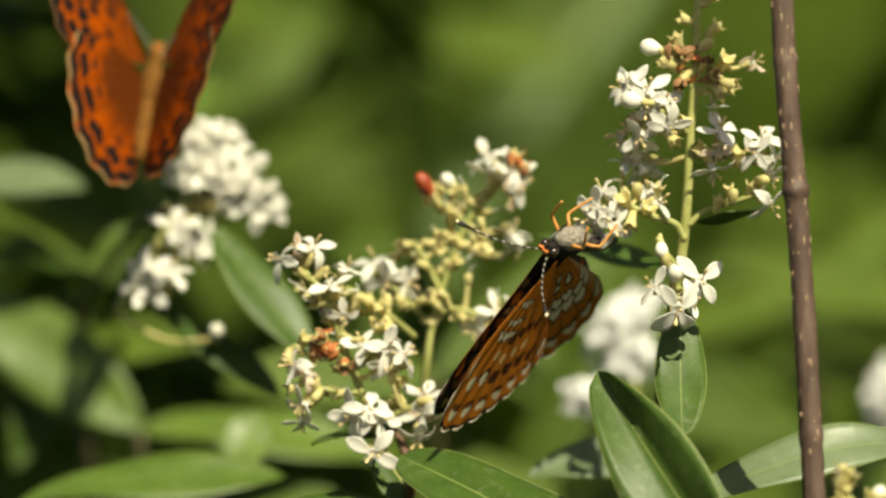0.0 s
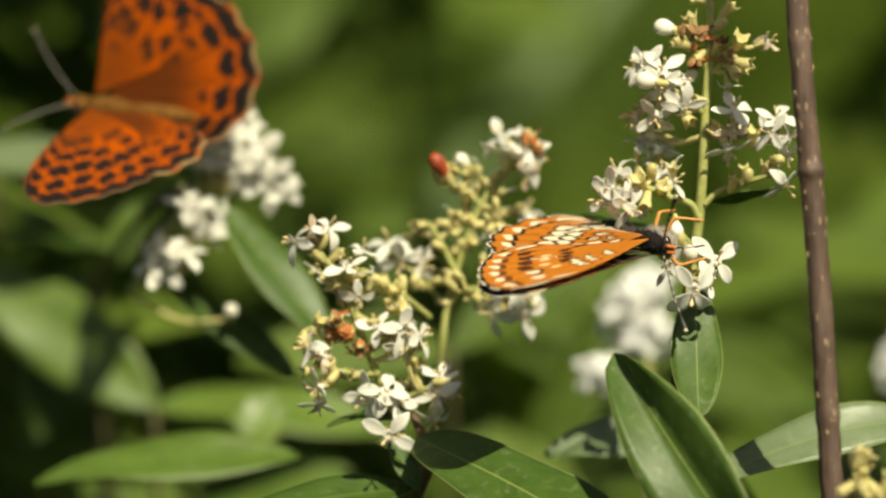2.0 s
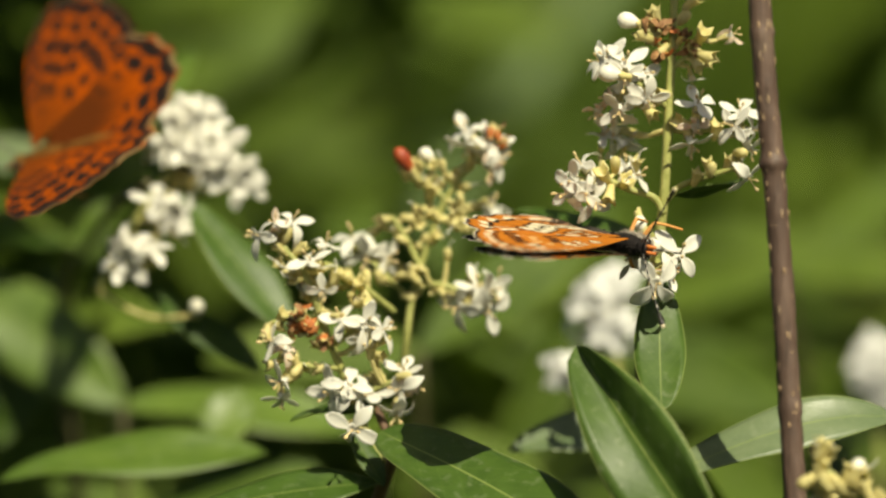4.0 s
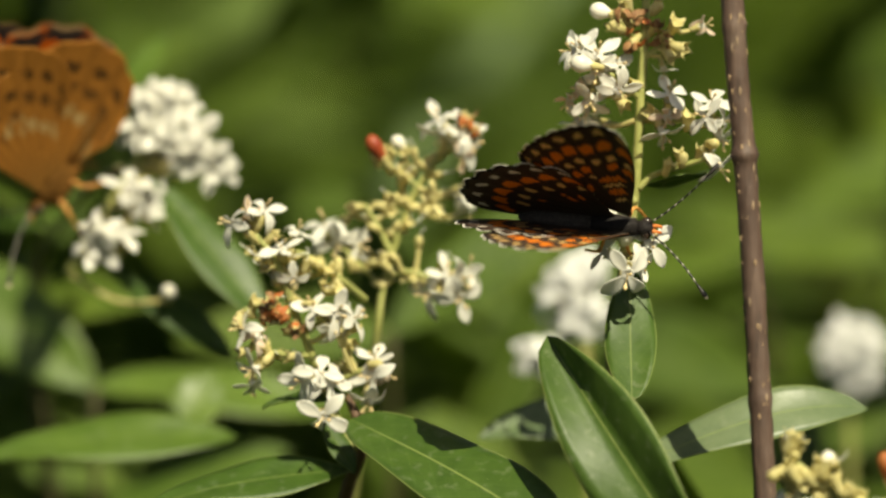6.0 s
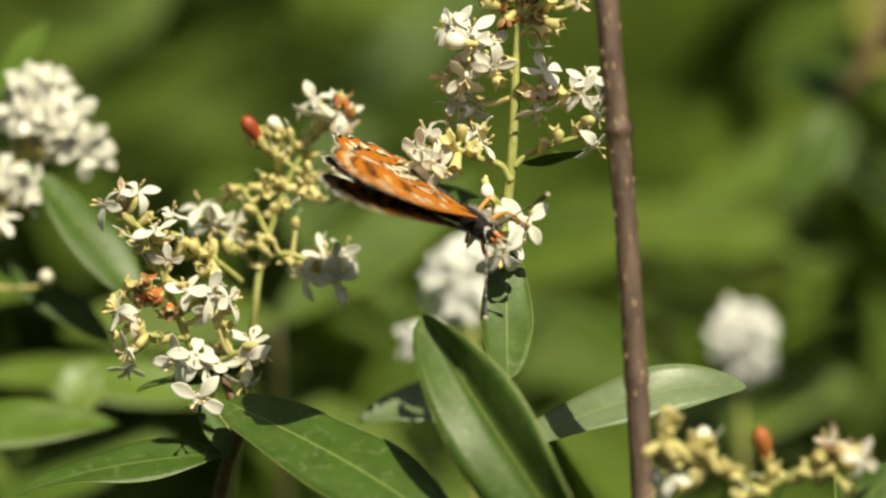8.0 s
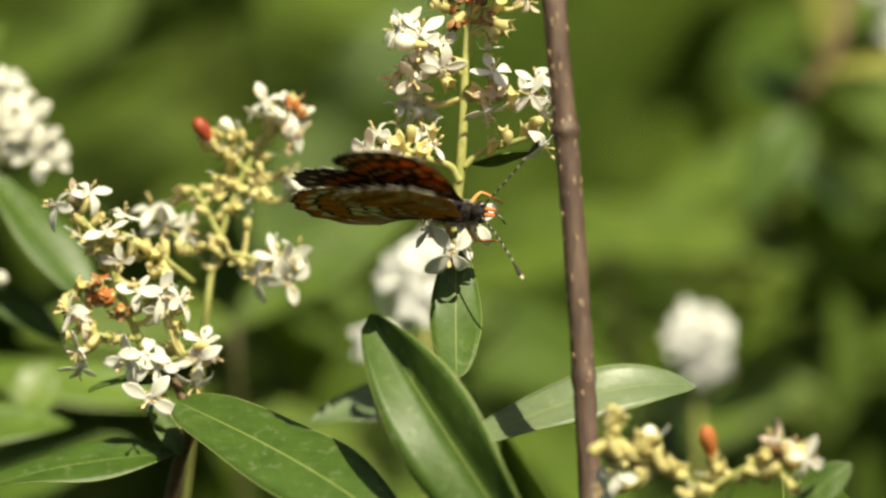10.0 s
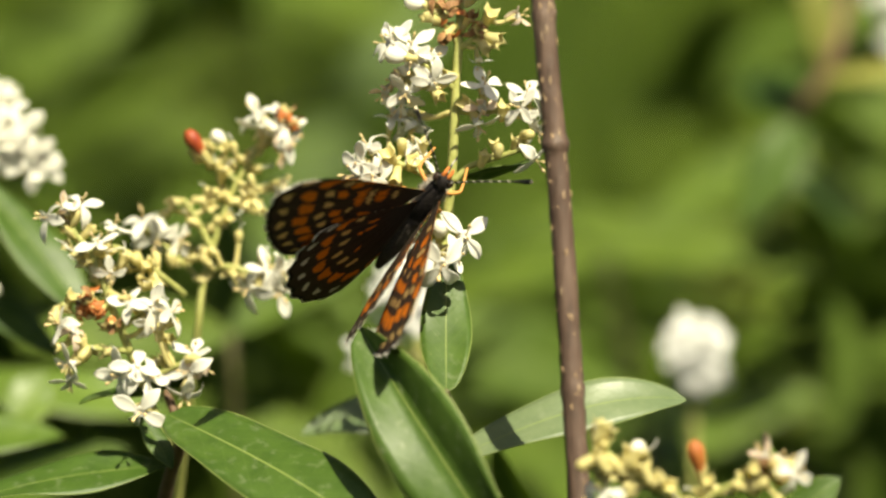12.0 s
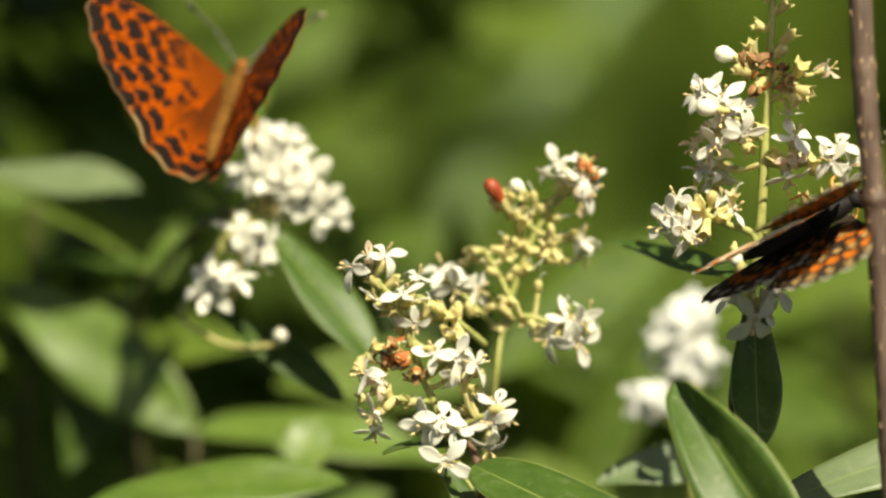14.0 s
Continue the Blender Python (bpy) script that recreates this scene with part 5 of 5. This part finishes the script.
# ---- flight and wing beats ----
# seconds; place in millimetres; turn in degrees
BODY = [
    (0, 7.65, -4.38, 2.14, -174.4, 42.5, -27.9),
    (0.5, 8.69, -4.48, -0.14, 178.5, 31.7, -1.8),
    (1, 11.98, -4.75, 1.07, -157.1, 48.4, 54.0),
    (1.5, 12.78, -4.77, 0.08, -139.1, 57.0, 72.1),
    (2, 13.61, -4.34, 0.87, -136.4, 75.3, 72.3),
    (2.5, 14.00, -4.01, 0.50, -121.8, 72.0, 89.9),
    (3, 13.33, -4.44, -0.05, -113.9, 76.7, 101.2),
    (3.2, 13.33, -4.44, -0.05, -113.9, 76.7, 101.2),
    (5.3, 17.62, -4.38, 0.18, 2.7, 78.8, -135.8),
    (5.5, 17.62, -4.38, 0.18, 2.7, 78.8, -135.8),
    (6, 16.16, -4.50, 0.86, -25.2, 77.9, -116.0),
    (6.5, 16.15, -4.34, -0.22, -48.8, 70.5, -157.5),
    (7, 15.47, -4.37, -0.57, -47.1, 67.9, -160.3),
    (7.5, 14.81, -5.27, -0.78, -62.7, 62.4, 169.4),
    (8, 14.63, -4.81, -0.64, -60.6, 62.1, 163.7),
    (8.5, 14.47, -5.34, -1.05, -68.5, 57.8, 162.2),
    (8.7, 14.47, -5.34, -1.05, -68.5, 57.8, 162.2),
    (10.8, 18.80, -4.72, 0.74, 39.7, 72.6, -71.5),
    (11, 18.80, -4.72, 0.74, 39.7, 72.6, -71.5),
    (11.2, 18.80, -4.72, 0.74, 39.7, 72.6, -71.5),
    (11.5, 17.08, -4.63, 0.80, 48.3, 59.0, -40.4),
    (12, 16.03, -4.46, 2.06, 126.8, 32.0, 10.2),
    (12.5, 19.05, -3.20, 5.36, 118.5, 59.9, 28.6),
    (13, 22.45, -2.90, 5.03, 147.7, 70.4, 56.2),
    (13.5, 22.89, -4.46, 4.83, 120.9, 58.3, 37.8),
    (14, 23.95, -4.44, 5.85, 112.6, 59.0, 26.0),
]
# seconds; lift of the fore and of the hind wings, then their sweep, left and right, in degrees
WINGS = [
    (0, 96.5, 81.5, 96.5, 85.2, 10.8, 16.5, 1.5, 4.3),
    (0.5, 91.3, 93.1, 91.3, 93.1, 29.2, 27.5, -14.0, -14.0),
    (1, 91.4, 91.4, 91.4, 91.4, 3.0, 3.0, -13.0, -13.0),
    (1.5, 91.4, 91.4, 91.4, 91.4, 5.0, 5.0, -9.0, -9.0),
    (2, 91.4, 91.4, 91.4, 91.4, 17.0, 17.0, -6.0, -6.0),
    (2.5, 91.4, 91.4, 91.4, 91.4, 22.0, 22.0, 2.0, 2.0),
    (3, 91.4, 91.4, 91.4, 91.4, 13.0, 13.0, -7.0, -7.0),
    (3.2, 91.4, 91.4, 91.4, 91.4, 13.0, 13.0, -7.0, -7.0),
    (5.3, 89.8, 93.1, 89.6, 92.9, 36.6, 42.5, -13.7, -15.9),
    (5.5, 89.8, 93.1, 89.6, 92.9, 36.6, 42.5, -13.7, -15.9),
    (6, 75.9, 71.3, 77.5, 72.4, -7.8, -25.0, -34.2, -40.9),
    (6.5, 83.5, 73.7, 83.4, 80.6, -11.9, -16.4, -29.7, -33.5),
    (7, 86.5, 78.5, 89.4, 83.5, -12.0, -12.4, -30.4, -30.3),
    (7.5, 89.8, 88.2, 89.8, 88.2, 2.0, 2.0, -24.0, -24.0),
    (8, 89.2, 89.0, 89.2, 89.0, 10.0, 10.0, -24.0, -24.0),
    (8.5, 86.8, 88.5, 86.8, 88.5, 2.0, 2.0, -24.0, -24.0),
    (8.7, 86.8, 88.5, 86.8, 88.5, 2.0, 2.0, -24.0, -24.0),
    (10.8, 89.3, 85.7, 86.8, 93.9, 14.3, 18.9, -30.2, -29.2),
    (11, 89.3, 85.7, 86.8, 93.9, 14.3, 18.9, -30.2, -29.2),
    (11.2, 89.3, 85.7, 86.8, 93.9, 14.3, 18.9, -30.2, -29.2),
    (11.5, 60.6, 61.1, 57.5, 58.2, 2.3, 1.6, -24.5, -34.5),
    (12, 48.5, 84.6, 51.2, 93.6, 3.0, -6.7, -20.5, -13.5),
    (12.5, 84.8, 82.0, 82.9, 77.7, 15.8, 16.1, -6.0, -14.6),
    (13, 81.5, 76.4, 86.4, 74.6, 12.8, 10.9, -23.8, -16.3),
    (13.5, 80.9, 80.1, 81.1, 84.1, -0.4, -3.7, -25.6, -22.4),
    (14, 71.9, 91.8, 75.8, 94.0, 1.1, -5.2, -24.1, -29.6),
]
FIRE_BODY = [
    (0, -30.24, 26.01, 17.04, 54.7, 4.1, -5.3),
    (0.5, -30.93, 26.16, 18.19, 57.5, -29.3, 12.7),
    (1, -32.19, 26.17, 17.80, 62.5, -31.1, 14.5),
    (1.5, -35.55, 26.35, 15.19, 42.2, -59.9, 31.6),
    (2, -35.20, 26.32, 13.00, 9.8, -52.0, 62.0),
    (2.5, -35.80, 26.32, 12.34, 9.8, -50.5, 59.9),
    (3, -39.04, 26.33, 9.47, 5.1, -36.7, 45.9),
    (3.2, -39.04, 26.33, 9.47, 5.1, -36.7, 45.9),
    (5.5, -34.65, 26.05, 4.70, -67.6, -25.6, 116.1),
    (6, -34.65, 26.05, 4.70, -67.6, -25.6, 116.1),
    (6.6, -35.90, 26.05, 4.70, -67.6, -25.6, 116.1),
    (7.4, -38.20, 26.05, 4.70, -67.6, -25.6, 116.1),
    (8.8, -38.20, 26.05, 4.70, -67.6, -25.6, 116.1),
    (10.4, -31.68, 26.02, 10.54, 4.6, -43.9, 35.5),
    (12.6, -28.70, 25.99, 16.37, 44.2, 4.5, -14.6),
    (14, -28.70, 25.99, 16.37, 44.2, 4.5, -14.6),
]
FIRE_WINGS = [
    (0, 63.7, 61.3, 63.7, 61.2, 20.3, 29.8, -16.3, -8.6),
    (0.5, 46.1, 52.1, 46.0, 52.2, -7.7, 10.3, -5.4, -22.6),
    (1, 41.9, 47.7, 41.8, 47.8, -12.7, 2.1, -5.8, -24.7),
    (1.5, 40.0, 28.0, 40.0, 28.0, -7.9, -10.2, 1.5, -26.0),
    (2, 26.0, 30.0, 26.0, 30.0, -6.0, -8.0, 4.0, -24.0),
    (2.5, 36.2, 22.0, 36.2, 22.0, -8.9, -4.3, 0.2, -26.1),
    (3, 13.9, 7.6, 13.9, 7.5, -32.0, 24.3, -22.2, -13.8),
    (3.2, 13.9, 7.6, 13.9, 7.5, -32.0, 24.3, -22.2, -13.8),
    (5.5, 40.2, 41.6, 40.2, 41.6, -16.0, -16.0, -21.0, -21.0),
    (6, 82.0, 80.0, 82.0, 80.0, -16.0, -16.0, -21.0, -21.0),
    (6.6, 82.0, 80.0, 82.0, 80.0, -16.0, -16.0, -21.0, -21.0),
    (7.4, 82.0, 80.0, 82.0, 80.0, -16.0, -16.0, -21.0, -21.0),
    (8.8, 82.0, 80.0, 82.0, 80.0, -16.0, -16.0, -21.0, -21.0),
    (10.4, 70.8, 68.9, 70.8, 68.9, -18.1, -17.6, -17.4, -18.0),
    (12.6, 59.5, 57.9, 59.5, 57.9, -20.2, -19.2, -13.8, -14.9),
    (14, 59.5, 57.9, 59.5, 57.9, -20.2, -19.2, -13.8, -14.9),
]

chequered, chequered_wings = butterfly("chequered butterfly, dark above with orange spots, orange and cream beneath", 1.0, (upper_fore, upper_hind), (under_fore, under_hind), FUR_DARK, FUR_GREY, FUR_ASH, 120, 150)
fiery, fiery_wings = butterfly("bright orange butterfly with black spots and a brown furry body", 1.06, (fire_fore, fire_hind), (fire_under, fire_under), FUR_BROWN, FUR_BROWN, FUR_BROWN, 70, 90, 1.12, BROAD_HIND)


def fly(body, wings, rows, lifts, size):
    walk(body, [(t, HOME @ pose(x * MM, y * MM, z * MM, rx, ry, rz)) for t, x, y, z, rx, ry, rz in rows])
    for i, w in enumerate(wings):
        side = -1 if i < 2 else 1
        hind = i % 2
        y, z = (0.2, 0.52) if hind else (1.6, 0.68)
        keys = []
        for t, *turns in lifts:
            right = 1 if side > 0 else 0
            m = pose(0.7 * side * MM, y * size * MM, z * MM, 0, -side * turns[2 * hind + right], 0) @ pose(0, 0, 0, 0, 0, side * turns[4 + 2 * hind + right])
            keys.append((t, m))
        walk(w, keys)


def motions():
    fly(chequered, chequered_wings, BODY, WINGS, 1.0)
    fly(fiery, fiery_wings, FIRE_BODY, FIRE_WINGS, 1.06)


motions()
